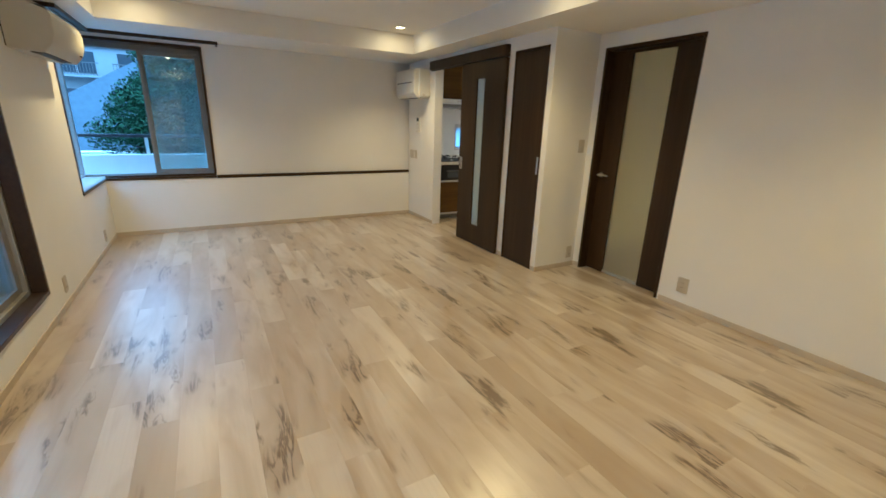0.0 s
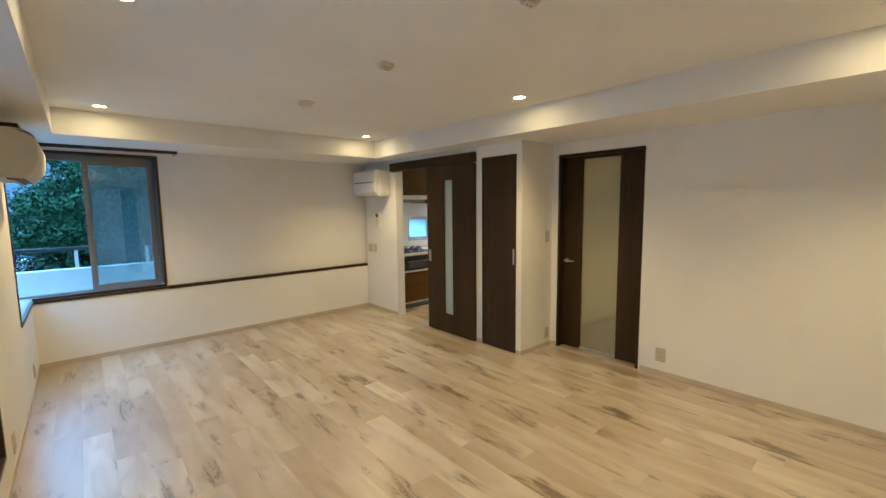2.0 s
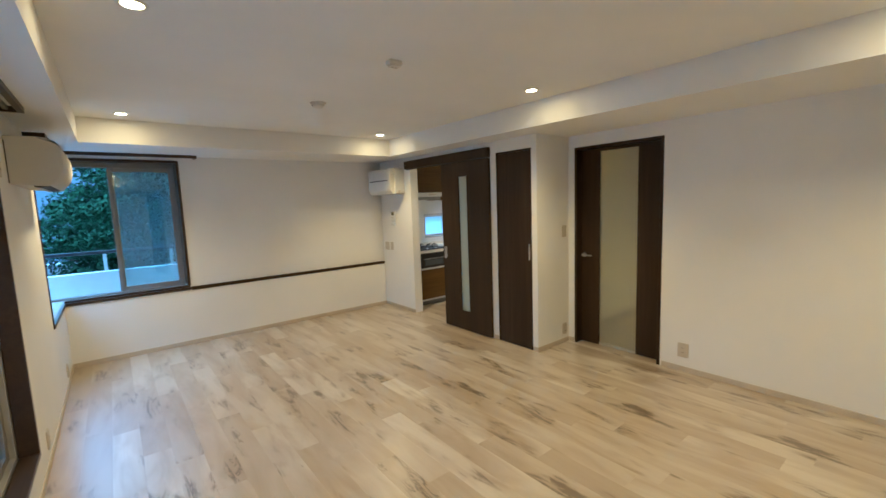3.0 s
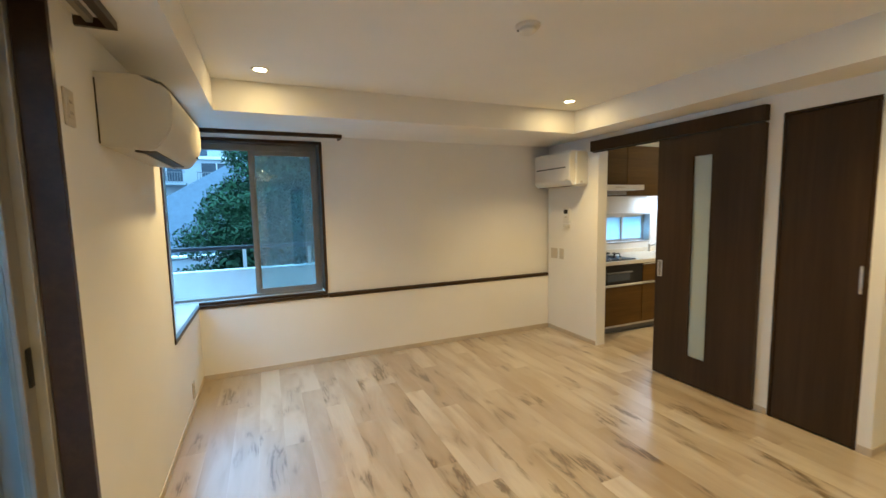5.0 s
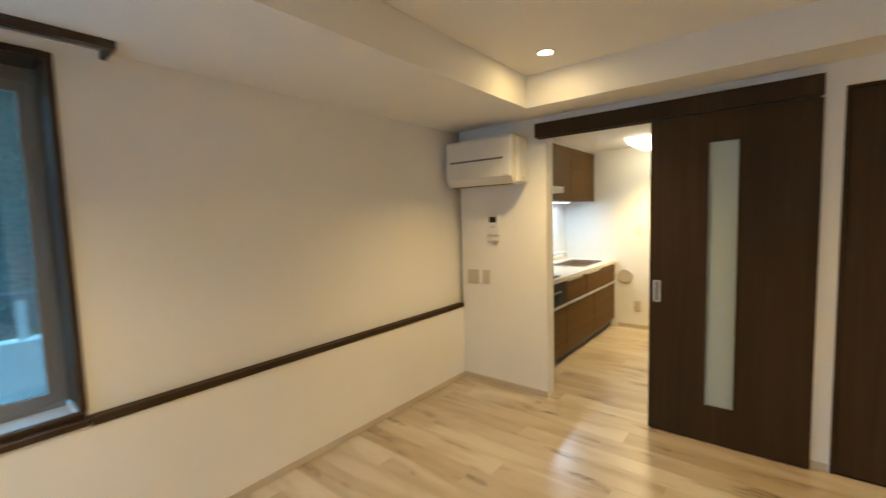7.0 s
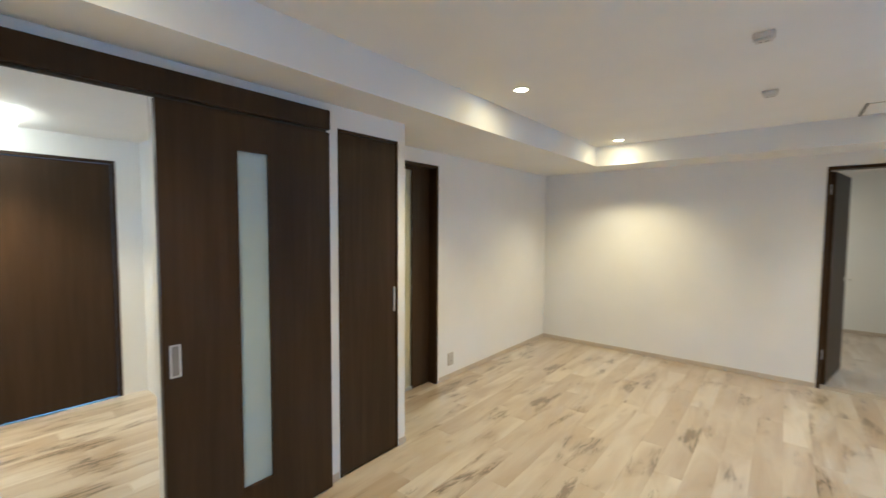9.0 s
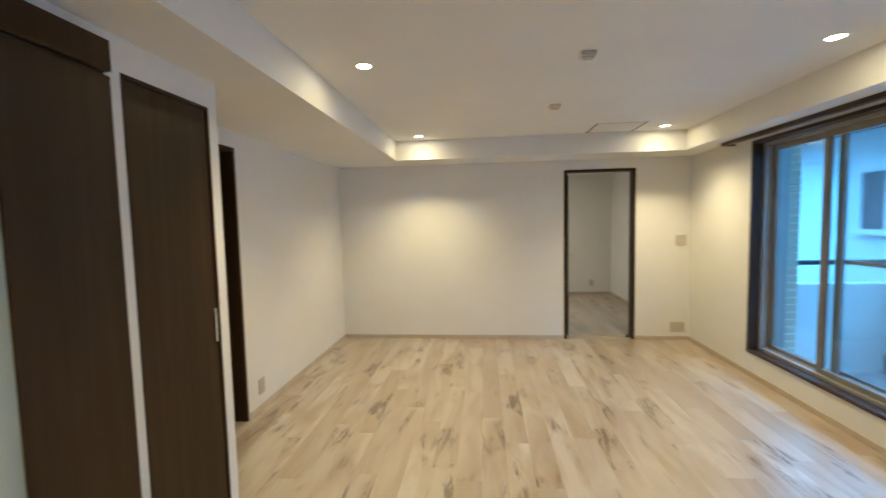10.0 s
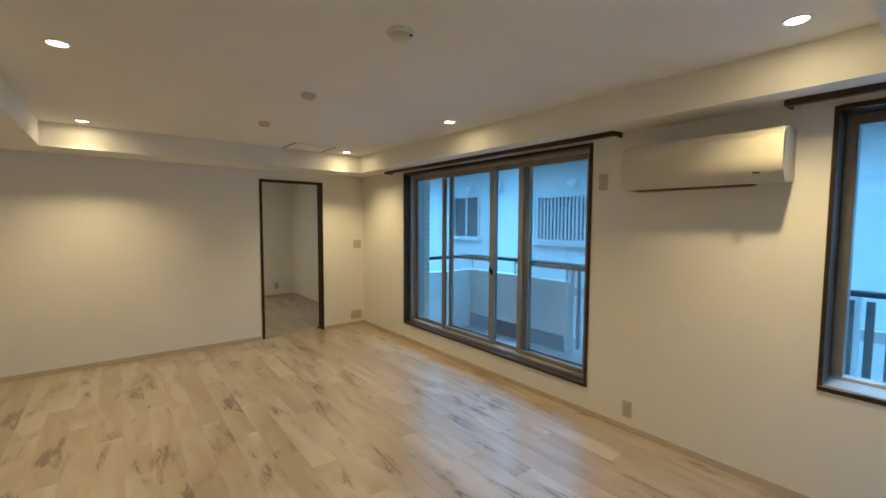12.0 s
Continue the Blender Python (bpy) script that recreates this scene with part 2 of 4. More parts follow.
WALL = wallpaper()
PLANK = floor_plank()
DOORW = dark_wood("dark_walnut_veneer", (0.030, 0.0165, 0.0075), (0.051, 0.0285, 0.0130), 0.45, "z", 0.22)
TRIMW = dark_wood("dark_brown_trim_wood", (0.030, 0.0155, 0.008), (0.056, 0.030, 0.015), 0.35, "y")
RAILW = dark_wood("matt_brown_rail_wood", (0.036, 0.020, 0.010), (0.062, 0.036, 0.018), 0.6, "x", 0.2)
CABW = dark_wood("brown_cabinet_veneer", (0.090, 0.044, 0.007), (0.130, 0.066, 0.011), 0.45, "x", 0.12)
SKIRT = plain("taupe_skirting_vinyl", (0.53, 0.455, 0.365), 0.5, 0, 0.08, 5)
SILLW = plain("pale_oak_threshold", (0.42, 0.36, 0.29), 0.45)
SUBFLOOR = plain("dark_subfloor", (0.16, 0.13, 0.10), 0.8)
ALU = plain("bronze_aluminium", (0.27, 0.26, 0.245), 0.38, 0.55, 0.08)
ALU_MID = plain("grey_aluminium", (0.40, 0.395, 0.39), 0.38, 0.5, 0.08)
ALU_LIGHT = plain("silver_aluminium", (0.52, 0.52, 0.52), 0.35, 0.6, 0.08)
STEEL = plain("brushed_steel", (0.66, 0.655, 0.64), 0.36, 1.0, 0.05)
PLASTIC = plain("white_plastic", (0.70, 0.69, 0.66), 0.42, 0, 0.02)
ACW = plain("cream_white_plastic", (0.58, 0.555, 0.50), 0.5, 0, 0.02, spec=0.3)
PLATE = plain("beige_plastic_plate", (0.52, 0.47, 0.40), 0.45, 0, 0.03)
FIXT = plain("pale_ceiling_plastic", (0.63, 0.60, 0.55), 0.45, 0, 0.02)
DARK = plain("black_plastic", (0.016, 0.016, 0.017), 0.4, spec=0.2)
SLOT = plain("brown_black_slot", (0.035, 0.028, 0.022), 0.6)
GLASS = glass("window_glass")
FROST = frosted("frosted_glass_pale", (0.62, 0.70, 0.71), 0.5, 0.45)
FROST_DOOR = blurred("frosted_glass_door", (0.68, 0.675, 0.62), 0.42)
FROST_WIN = frosted("frosted_window_glass", (0.85, 0.92, 0.95), 0.3, 0.9)
SCREEN = mesh_screen()
LED = glow("lit_led_disc", (1.0, 0.76, 0.36), 5)
DIFF = glow("lit_lamp_shade", (1.0, 0.90, 0.60), 0.9)
KDIFF = glow("lit_kitchen_shade", (1.0, 0.80, 0.45), 1.3)
TUBE = glow("lit_counter_tube", (0.85, 0.95, 1.0), 1.2)
SILL = plain("pale_glossy_sill", (0.50, 0.49, 0.48), 0.12, 0, 0.04)
TOP = plain("cream_worktop", (0.74, 0.70, 0.62), 0.25, 0, 0.03)
PANEL = plain("white_kitchen_panel", (0.80, 0.80, 0.79), 0.2, 0, 0.01)
PAINT_OUT = plain("white_exterior_paint", (0.72, 0.725, 0.725), 0.8, 0, 0.06, 3, 0.3)
CONC = plain("grey_balcony_floor", (0.30, 0.31, 0.33), 0.7, 0, 0.12, 4, 0.3)
KERB = plain("dark_grey_plinth", (0.13, 0.135, 0.15), 0.75, 0, 0.1, 4)
RAIL = plain("dark_bronze_rail", (0.045, 0.045, 0.05), 0.4, 0.4)
BAR = plain("grey_bronze_bars", (0.12, 0.12, 0.12), 0.45, 0.3)
TILE = plain("cream_wall_tile", (0.55, 0.49, 0.38), 0.4, 0, 0.1, 12)
ROOF = plain("grey_blue_slate_roof", (0.062, 0.078, 0.100), 0.75, 0, 0.14, 6, 0.4, 40)
FACADE = plain("pale_facade_paint", (0.31, 0.32, 0.335), 0.8, 0, 0.08, 0.6)
DARKGLASS = plain("dark_window_glass", (0.05, 0.06, 0.075), 0.1, 0, 0.2, 1.0)
GROUND = plain("asphalt_ground", (0.07, 0.072, 0.075), 0.9, 0, 0.25, 0.7, 0.3, 30)
BARK = plain("brown_bark", (0.05, 0.04, 0.03), 0.9, 0, 0.3, 14, 0.6, 40)
LEAF = foliage("pine_green_leaves", (0.028, 0.075, 0.032), (0.045, 0.110, 0.045))
LEAF_FAR = foliage("dark_far_leaves", (0.022, 0.045, 0.022), (0.05, 0.09, 0.04))

# ---- mesh helpers ----


def add_box(bm, x0, x1, y0, y1, z0, z1, bevel=0.0, segs=1):
    vs = [bm.verts.new((x, y, z)) for x in (x0, x1) for y in (y0, y1) for z in (z0, z1)]
    fs = [bm.faces.new([vs[i] for i in q]) for q in ((0, 1, 3, 2), (4, 6, 7, 5), (0, 4, 5, 1), (2, 3, 7, 6), (0, 2, 6, 4), (1, 5, 7, 3))]
    if bevel:
        es = list({e for f in fs for e in f.edges})
        bmesh.ops.bevel(bm, geom=es, offset=bevel, segments=segs, profile=0.5, affect="EDGES")
    return bm


def boxes(*rows, bevel=0.0, segs=1):
    bm = bmesh.new()
    for r in rows:
        add_box(bm, *r, bevel=bevel, segs=segs)
    return bm


def add_cyl(bm, a, b, r0, r1=None, n=12):
    """A tapered round bar from a to b."""
    a, b = Vector(a), Vector(b)
    d = b - a
    m = Matrix.Translation((a + b) / 2) @ d.to_track_quat("Z", "Y").to_matrix().to_4x4()
    bmesh.ops.create_cone(bm, cap_ends=True, segments=n, radius1=r0, radius2=r0 if r1 is None else r1, depth=d.length, matrix=m)
    return bm


def cyl(a, b, r0, r1=None, n=12):
    return add_cyl(bmesh.new(), a, b, r0, r1, n)


def lathe(profile, n=28, centre=(0, 0, 0)):
    """A body turned round the z axis from (radius, height) pairs."""
    bm = bmesh.new()
    rings = []
    for r, z in profile:
        if r < 1e-5:
            rings.append([bm.verts.new((centre[0], centre[1], centre[2] + z))])
        else:
            rings.append([bm.verts.new((centre[0] + r * math.cos(2 * math.pi * k / n), centre[1] + r * math.sin(2 * math.pi * k / n), centre[2] + z)) for k in range(n)])
    for p, q in zip(rings, rings[1:]):
        for k in range(n):
            j = (k + 1) % n
            if len(p) == 1:
                bm.faces.new((p[0], q[j], q[k]))
            elif len(q) == 1:
                bm.faces.new((p[k], p[j], q[0]))
            else:
                bm.faces.new((p[k], p[j], q[j], q[k]))
    bmesh.ops.recalc_face_normals(bm, faces=bm.faces)
    return bm


def extrude_profile(pts, axis, a, b):
    """A closed outline, extruded from a to b along 'x' or 'y'; pts are (other, z)."""
    bm = bmesh.new()
    ring = []
    for t in (a, b):
        ring.append([bm.verts.new((t, u, z) if axis == "x" else (u, t, z)) for u, z in pts])
    k = len(pts)
    for i in range(k):
        bm.faces.new((ring[0][i], ring[0][(i + 1) % k], ring[1][(i + 1) % k], ring[1][i]))
    bm.faces.new(ring[0])
    bm.faces.new(ring[1])
    bmesh.ops.recalc_face_normals(bm, faces=bm.faces)
    return bm


def ob_of(name, bm, mat, smooth=False):
    me = bpy.data.meshes.new(name)
    bmesh.ops.recalc_face_normals(bm, faces=bm.faces)
    bm.to_mesh(me)
    bm.free()
    me.materials.append(mat)
    if smooth:
        for p in me.polygons:
            p.use_smooth = True
        me.set_sharp_from_angle(angle=radians(38))
    return new(name, me)


def part(name, bm, mat, parent, label="", smooth=False):
    ob = ob_of(name, bm, mat, smooth)
    ob.parent = parent
    if parent.matrix_basis != Matrix.Identity(4):
        ob.matrix_parent_inverse = parent.matrix_basis.inverted()
    if label:
        ob["label"] = label
    return ob


def thing(name, label, category, group="", kind="", at=(0, 0, 0)):
    ob = new(name)
    ob.matrix_basis = Matrix.Translation(at)
    ob.empty_display_size = 0.1
    return tagged(ob, label, category, group, kind)


def structure(name, bm, mat, label, category):
    return tagged(ob_of(name, bm, mat), label, category, kind="structure")


def wall(axis, lo, hi, a, b, z0, z1, holes=()):
    """Boxes of a wall between lo and hi across 'axis', from a to b along it, around holes (a, b, z0, z1)."""
    bm = bmesh.new()

    def put(p, q, r, s):
        if q - p > 1e-4 and s - r > 1e-4:
            add_box(bm, *((lo, hi, p, q) if axis == "x" else (p, q, lo, hi)), r, s)
    at = a
    for p, q, r, s in sorted(holes):
        put(at, p, z0, z1)
        put(p, q, z0, r)
        put(p, q, s, z1)
        at = q
    put(at, b, z0, z1)
    return bm

# ---- the shell of the rooms ----
W_OUT, NY, N_OUT, EX, RX = -0.29, 6.118, 6.46, 3.68, 4.20
KX, KN, KCEIL = 6.10, 6.15, 2.20
TOPZ = 2.62
CY = 3.17  # the closet's outer corner

structure("wall_west", wall("x", W_OUT, 0, 0, NY, -0.02, TOPZ, [(1.095, 3.73, 0.215, 2.125), (5.08, NY, 0.655, 2.11)]), WALL, "white papered wall with balcony door and corner window", "wall")
NU = 6.163  # the end wall is set back above its rail
_nb = wall("y", NU, N_OUT, W_OUT, EX + 0.12, 0.64, TOPZ, [(W_OUT, 1.09, 0.655, 2.11)])
add_box(_nb, W_OUT, EX + 0.12, NY, N_OUT, -0.02, 0.64)
add_box(_nb, W_OUT, -0.0005, NY, NU, 2.11, TOPZ)
structure("wall_north", _nb, WALL, "white papered wall with a corner window", "wall")
structure("wall_south", wall("y", -0.12, 0, W_OUT, RX + 0.12, -0.02, TOPZ, [(0.62, 1.445, -0.02, 2.045)]), WALL, "white papered wall with an open doorway", "wall")
structure("wall_east_1", wall("x", EX, EX + 0.12, CY, NY, -0.02, TOPZ, [(3.235, 3.705, -0.02, 2.035), (4.575, 5.320, -0.02, 2.03)]), WALL, "white papered wall with kitchen opening and closet", "wall")
structure("wall_east_2", wall("x", RX, RX + 0.12, 0, CY, -0.02, TOPZ, [(2.215, 3.095, -0.02, 2.04)]), WALL, "white papered wall with a glazed hall door", "wall")
structure("wall_closet_side", wall("y", CY, 3.235, EX + 0.12, RX + 0.12, -0.02, TOPZ), WALL, "white papered side of the closet", "wall")
# kitchen, hall and south room: plain closing walls
structure("wall_kitchen_north", wall("y", KN, KN + 0.2, EX + 0.12, KX + 0.12, -0.02, TOPZ, [(4.49, 5.41, 0.955, 1.355)]), PANEL, "white panelled kitchen wall with a small window", "wall")
structure("wall_kitchen_east", wall("x", KX, KX + 0.12, 3.38, KN, -0.02, TOPZ, [(4.20, 5.00, -0.02, 2.02)]), WALL, "white papered kitchen wall with a dark door", "wall")
structure("wall_kitchen_south", wall("y", 3.30, 3.38, EX + 0.12, KX + 0.12, -0.02, TOPZ), WALL, "white papered kitchen wall", "wall")
structure("wall_closet_inner", wall("y", 3.95, 4.02, EX + 0.12, KX, -0.02, TOPZ), WALL, "white papered wall behind the closet", "wall")
structure("wall_hall_east", wall("x", 6.2, 6.32, 0, 3.30, -0.02, TOPZ), WALL, "white papered hall wall", "wall")
structure("wall_hall_south", wall("y", -0.12, 0, RX + 0.12, 6.32, -0.02, TOPZ), WALL, "white papered hall wall", "wall")
structure("wall_bedroom_west", wall("x", W_OUT, 0, -3.17, -0.12, -0.02, TOPZ, [(-1.15, -0.55, 0.95, 2.05)]), WALL, "white papered bedroom wall with a window", "wall")
structure("wall_bedroom_south", wall("y", -3.17, -3.05, 0, 3.4, -0.02, TOPZ), WALL, "white papered bedroom wall", "wall")
structure("wall_bedroom_east", wall("x", 3.4, 3.52, -3.17, -0.12, -0.02, TOPZ), WALL, "white papered bedroom wall", "wall")

# ceilings: a raised tray with lower borders
cb = bmesh.new()
for r in ((0.29, 3.367, 0.491, 5.315, CEIL, TOPZ), (0, 0.29, 0, NU, SOFFIT, TOPZ), (3.367, EX, CY, NU, SOFFIT, TOPZ), (3.367, RX, 0, CY, SOFFIT, TOPZ),
          (0.29, 3.367, 0, 0.491, SOFFIT, TOPZ), (0.29, 3.367, 5.315, NU, SOFFIT, TOPZ)):
    add_box(cb, *r)
structure("ceiling", cb, WALL, "white papered tray ceiling with dropped borders", "ceiling")
structure("ceiling_kitchen", boxes((EX + 0.12, KX, 3.38, KN, KCEIL, TOPZ)), WALL, "white papered kitchen ceiling", "ceiling")
structure("ceiling_hall", boxes((RX + 0.12, 6.2, 0, 3.22, 2.35, TOPZ)), WALL, "white papered hall ceiling", "ceiling")
structure("ceiling_bedroom", boxes((0, 3.4, -3.05, -0.12, 2.28, TOPZ)), WALL, "white papered bedroom ceiling", "ceiling")
structure("roof_slab", boxes((W_OUT, 6.32, -3.17, N_OUT, TOPZ + 0.004, TOPZ + 0.2)), PAINT_OUT, "painted concrete roof slab over the flat", "roof")

# floor base; the boards follow at the end of the file
floor = structure("floor", boxes((0, EX + 0.12, -3.05, NY, -0.06, -0.006), (EX + 0.12, 6.2, 0, KN, -0.06, -0.006)), SUBFLOOR, "whitewashed oak plank floor with dark knots", "floor")

# skirting boards
SK_H, SK_T = 0.046, 0.007
sk = bmesh.new()
for r in ((0, SK_T, 0, NY), (SK_T, EX, NY - SK_T, NY), (EX - SK_T, EX, 5.32, NY - SK_T), (EX - SK_T, EX, 3.712, 4.57), (EX - SK_T, EX, CY - SK_T, 3.23), (EX, RX - SK_T, CY - SK_T, CY), (RX - SK_T, RX, 3.10, CY - SK_T), (RX - SK_T, RX, 0, 2.20),
          (SK_T, 0.612, 0, SK_T), (1.452, RX - SK_T, 0, SK_T), (0, SK_T, -3.05, -0.12), (SK_T, 3.4, -3.05, -3.05 + SK_T), (KX - SK_T, KX, 5.01, 5.48)):
    add_box(sk, *r, 0.0, SK_H, bevel=0.0015)
structure("baseboard", sk, SKIRT, "narrow taupe wood-look skirting along the walls", "baseboard")

# chair rail on the end wall
structure("trim", boxes((1.095, EX, NY - 0.008, NU, 0.6405, 0.668), (1.095, EX, NY - 0.008, NY - 0.0005, 0.633, 0.6405), bevel=0.003), RAILW, "dark brown wooden rail along the wall", "trim")

# ---- doors ----


def frame_parts(parent, across, lo, hi, a, b, z0, z1, t, mat, bottom=True, names=("jamb", "head", "sill")):
    """Separate boards round an opening; lo..hi across the wall, a..b along it."""
    def bx(p, q, r, s):
        return boxes((lo, hi, p, q, r, s) if across == "x" else (p, q, lo, hi, r, s), bevel=0.002)
    part(names[0], bx(a, a + t, z0, z1), mat, parent)
    part(names[0], bx(b - t, b, z0, z1), mat, parent)
    part(names[1], bx(a + t, b - t, z1 - t, z1), mat, parent)
    if bottom:
        part(names[2], bx(a + t, b - t, z0, z0 + t), mat, parent)


# sliding kitchen door, half open, on a track beam
track = thing("door_track", "dark walnut track beam over the sliding door", "door track", at=(3.64, 4.6, 2.0))
part("beam", boxes((3.630, EX + 0.002, 3.787, 5.388, 2.004, 2.107), bevel=0.003), DOORW, track)
part("rail", boxes((3.650, 3.664, 3.80, 5.37, 1.992, 2.0035)), SLOT, track)
slide = thing("door_1", "half-open dark walnut sliding door with a frosted strip", "door", kind="structure", at=(3.62, 4.19, 0.008))
SX0, SX1, SY0, SY1, GY0, GY1, GZ0, GZ1 = 3.640, 3.674, 3.787, 4.594, 4.127, 4.288, 0.23, 1.835
part("panel", wall("x", SX0, SX1, SY0, SY1, 0.008, 1.990, [(GY0, GY1, GZ0, GZ1)]), DOORW, slide)
gb = boxes((SX0 - 0.003, SX1 + 0.003, GY0, GY0 + 0.008, GZ0, GZ1), (SX0 - 0.003, SX1 + 0.003, GY1 - 0.008, GY1, GZ0, GZ1), (SX0 - 0.003, SX1 + 0.003, GY0 + 0.008, GY1 - 0.008, GZ0, GZ0 + 0.008), (SX0 - 0.003, SX1 + 0.003, GY0 + 0.008, GY1 - 0.008, GZ1 - 0.008, GZ1))
part("glazing_bead", gb, DOORW, slide)
part("glass_strip", boxes((SX0 + 0.012, SX0 + 0.018, GY0 + 0.008, GY1 - 0.008, GZ0 + 0.008, GZ1 - 0.008)), FROST, slide, "frosted pale green glass strip")
pull = part("pull", boxes((SX0 - 0.003, SX0 + 0.003, 4.528, 4.570, 0.855, 0.861), (SX0 - 0.003, SX0 + 0.003, 4.528, 4.570, 0.986, 0.992), (SX0 - 0.003, SX0 + 0.003, 4.528, 4.536, 0.861, 0.986), (SX0 - 0.003, SX0 + 0.003, 4.562, 4.570, 0.861, 0.986)), STEEL, slide, "recessed steel pull")
part("recess", boxes((SX0 - 0.0008, SX0 + 0.002, 4.536, 4.562, 0.861, 0.986)), ALU, pull)

# closet door
closet = thing("door_2", "closed dark walnut closet door", "door", kind="structure", at=(3.69, 3.47, 0))
frame_parts(closet, "x", EX - 0.004, EX + 0.10, 3.235, 3.705, 0.0, 2.035, 0.016, DOORW, bottom=False)
part("leaf", boxes((EX + 0.003, EX + 0.036, 3.254, 3.686, 0.008, 2.016), bevel=0.0015), DOORW, closet)
part("pull", boxes((EX - 0.006, EX + 0.003, 3.262, 3.276, 0.93, 1.09), bevel=0.002), STEEL, closet, "slim steel pull")

# hall door with full-height glass
hall = thing("door_3", "closed dark walnut door with tall frosted glass", "door", kind="structure", at=(4.22, 2.65, 0))
frame_parts(hall, "x", RX - 0.006, RX + 0.12, 2.215, 3.095, 0.0, 2.04, 0.026, DOORW, bottom=False)
HX, HA, HB = RX + 0.080, 2.477, 2.862
part("stile", boxes((HX, HX + 0.034, HB, 3.066, 0.008, 2.010), bevel=0.0015), DOORW, hall)
part("stile", boxes((HX, HX + 0.034, 2.244, HA, 0.008, 2.010), bevel=0.0015), DOORW, hall)
part("top_rail", boxes((HX + 0.002, HX + 0.032, HA, HB, 1.985, 2.010)), DOORW, hall)
part("bottom_rail", boxes((HX - 0.002, HX + 0.032, HA, HB, 0.008, 0.036)), ALU_LIGHT, hall, "pale metal bottom rail")
part("glass_pane", boxes((HX + 0.010, HX + 0.018, HA, HB, 0.036, 1.985)), FROST_DOOR, hall, "tall frosted amber-grey glass")


def lever(parent, x, y, z, out, along):
    """A lever handle: rose, neck and lever. out and along are unit steps (dx, dy)."""
    o, a = Vector((*out, 0)), Vector((*along, 0))
    p = Vector((x, y, z))
    bm = cyl(p - o * 0.002, p + o * 0.010, 0.024, 0.022, 20)
    add_cyl(bm, p + o * 0.008, p + o * 0.046, 0.009, 0.008, 12)
    add_cyl(bm, p + o * 0.043 - a * 0.008, p + o * 0.043 + a * 0.105, 0.0085, 0.007, 12)
    h = part("door_handle", bm, STEEL, parent, "brushed steel lever handle", smooth=True)
    return h


lever(hall, HX, 3.030, 0.94, (-1, 0), (0, -1))

# south doorway, its leaf open into the bedroom
south = thing("door_4", "open dark walnut door in a dark frame", "door", kind="structure", at=(1.03, -0.06, 0))
frame_parts(south, "y", -0.126, 0.008, 0.62, 1.445, 0.0, 2.045, 0.028, DOORW, bottom=False)
_swing = Matrix.Translation((1.41, -0.13, 0)) @ Matrix.Rotation(radians(-12), 4, "Z") @ Matrix.Translation((-1.41, 0.13, 0))
for _p in (part("leaf", boxes((1.376, 1.410, -0.915, -0.130, 0.008, 2.012), bevel=0.0015), DOORW, south), lever(south, 1.376, -0.855, 0.96, (-1, 0), (0, 1)), lever(south, 1.410, -0.855, 0.96, (1, 0), (0, 1))):
    _p.data.transform(_swing)
for hz in (0.25, 1.80):
    part("hinge", boxes((1.404, 1.4165, -0.135, -0.100, hz, hz + 0.09)), STEEL, south)
part("threshold", boxes((0.648, 1.417, -0.12, 0.0, -0.004, 0.0035), bevel=0.001), SILLW, south)
# a small stop on the floor beside the doorway
stop = thing("door_stop", "small dark door stop on the floor", "door stop", at=(0.70, -0.09, 0.003))
part("body", lathe([(0.0, 0), (0.018, 0), (0.018, 0.006), (0.009, 0.012), (0.009, 0.035), (0, 0.037)], 16, (0.675, -0.09, 0.0035)), DARK, stop, smooth=True)

kdoor = thing("door_5", "closed dark walnut kitchen door", "door", kind="structure", at=(6.13, 4.6, 0))
frame_parts(kdoor, "x", KX - 0.005, KX + 0.10, 4.20, 5.00, 0.0, 2.02, 0.026, DOORW, bottom=False)
part("leaf", boxes((KX + 0.012, KX + 0.046, 4.230, 4.970, 0.008, 1.990), bevel=0.0015), DOORW, kdoor)

# ---- windows ----


def sash(parent, axis, lo, hi, a, b, z0, z1, stile, top, bottom, mat, pane, label=""):
    """A glazed sash: four bars and a pane between them."""
    def bx(p, q, r, s, l=lo, h=hi):
        return boxes((l, h, p, q, r, s) if axis == "x" else (p, q, l, h, r, s), bevel=0.002)
    s = part("sash", bx(a, a + stile, z0, z1), mat, parent, label)
    part("sash_stile", bx(b - stile, b, z0, z1), mat, s)
    part("sash_rail", bx(a + stile, b - stile, z1 - top, z1), mat, s)
    part("sash_rail", bx(a + stile, b - stile, z0, z0 + bottom), mat, s)
    m = (lo + hi) / 2
    g = part("pane", bx(a + stile, b - stile, z0 + bottom, z1 - top, m - 0.0025, m + 0.0025), pane, s)
    g.visible_shadow = False
    return s


bal = thing("window_1", "wide bronze aluminium sliding balcony window in brown trim", "window", kind="structure", at=(-0.1, 2.41, 0.215))
frame_parts(bal, "x", -0.075, 0.010, 1.095, 3.73, 0.215, 2.125, 0.026, TRIMW)
frame_parts(bal, "x", -0.285, -0.077, 1.115, 3.71, 0.235, 2.105, 0.030, ALU_MID, names=("outer_frame", "outer_frame", "outer_sill"))
for x in (-0.117, -0.157, -0.207):
    part("track_rib", boxes((x - 0.003, x + 0.003, 1.146, 3.679, 0.265, 0.277)), ALU_LIGHT, bal)
i1 = sash(bal, "x", -0.132, -0.102, 1.745, 2.59, 0.266, 2.073, 0.052, 0.050, 0.040, ALU, GLASS)
i2 = sash(bal, "x", -0.132, -0.102, 2.90, 3.678, 0.266, 2.073, 0.060, 0.050, 0.040, ALU, GLASS)
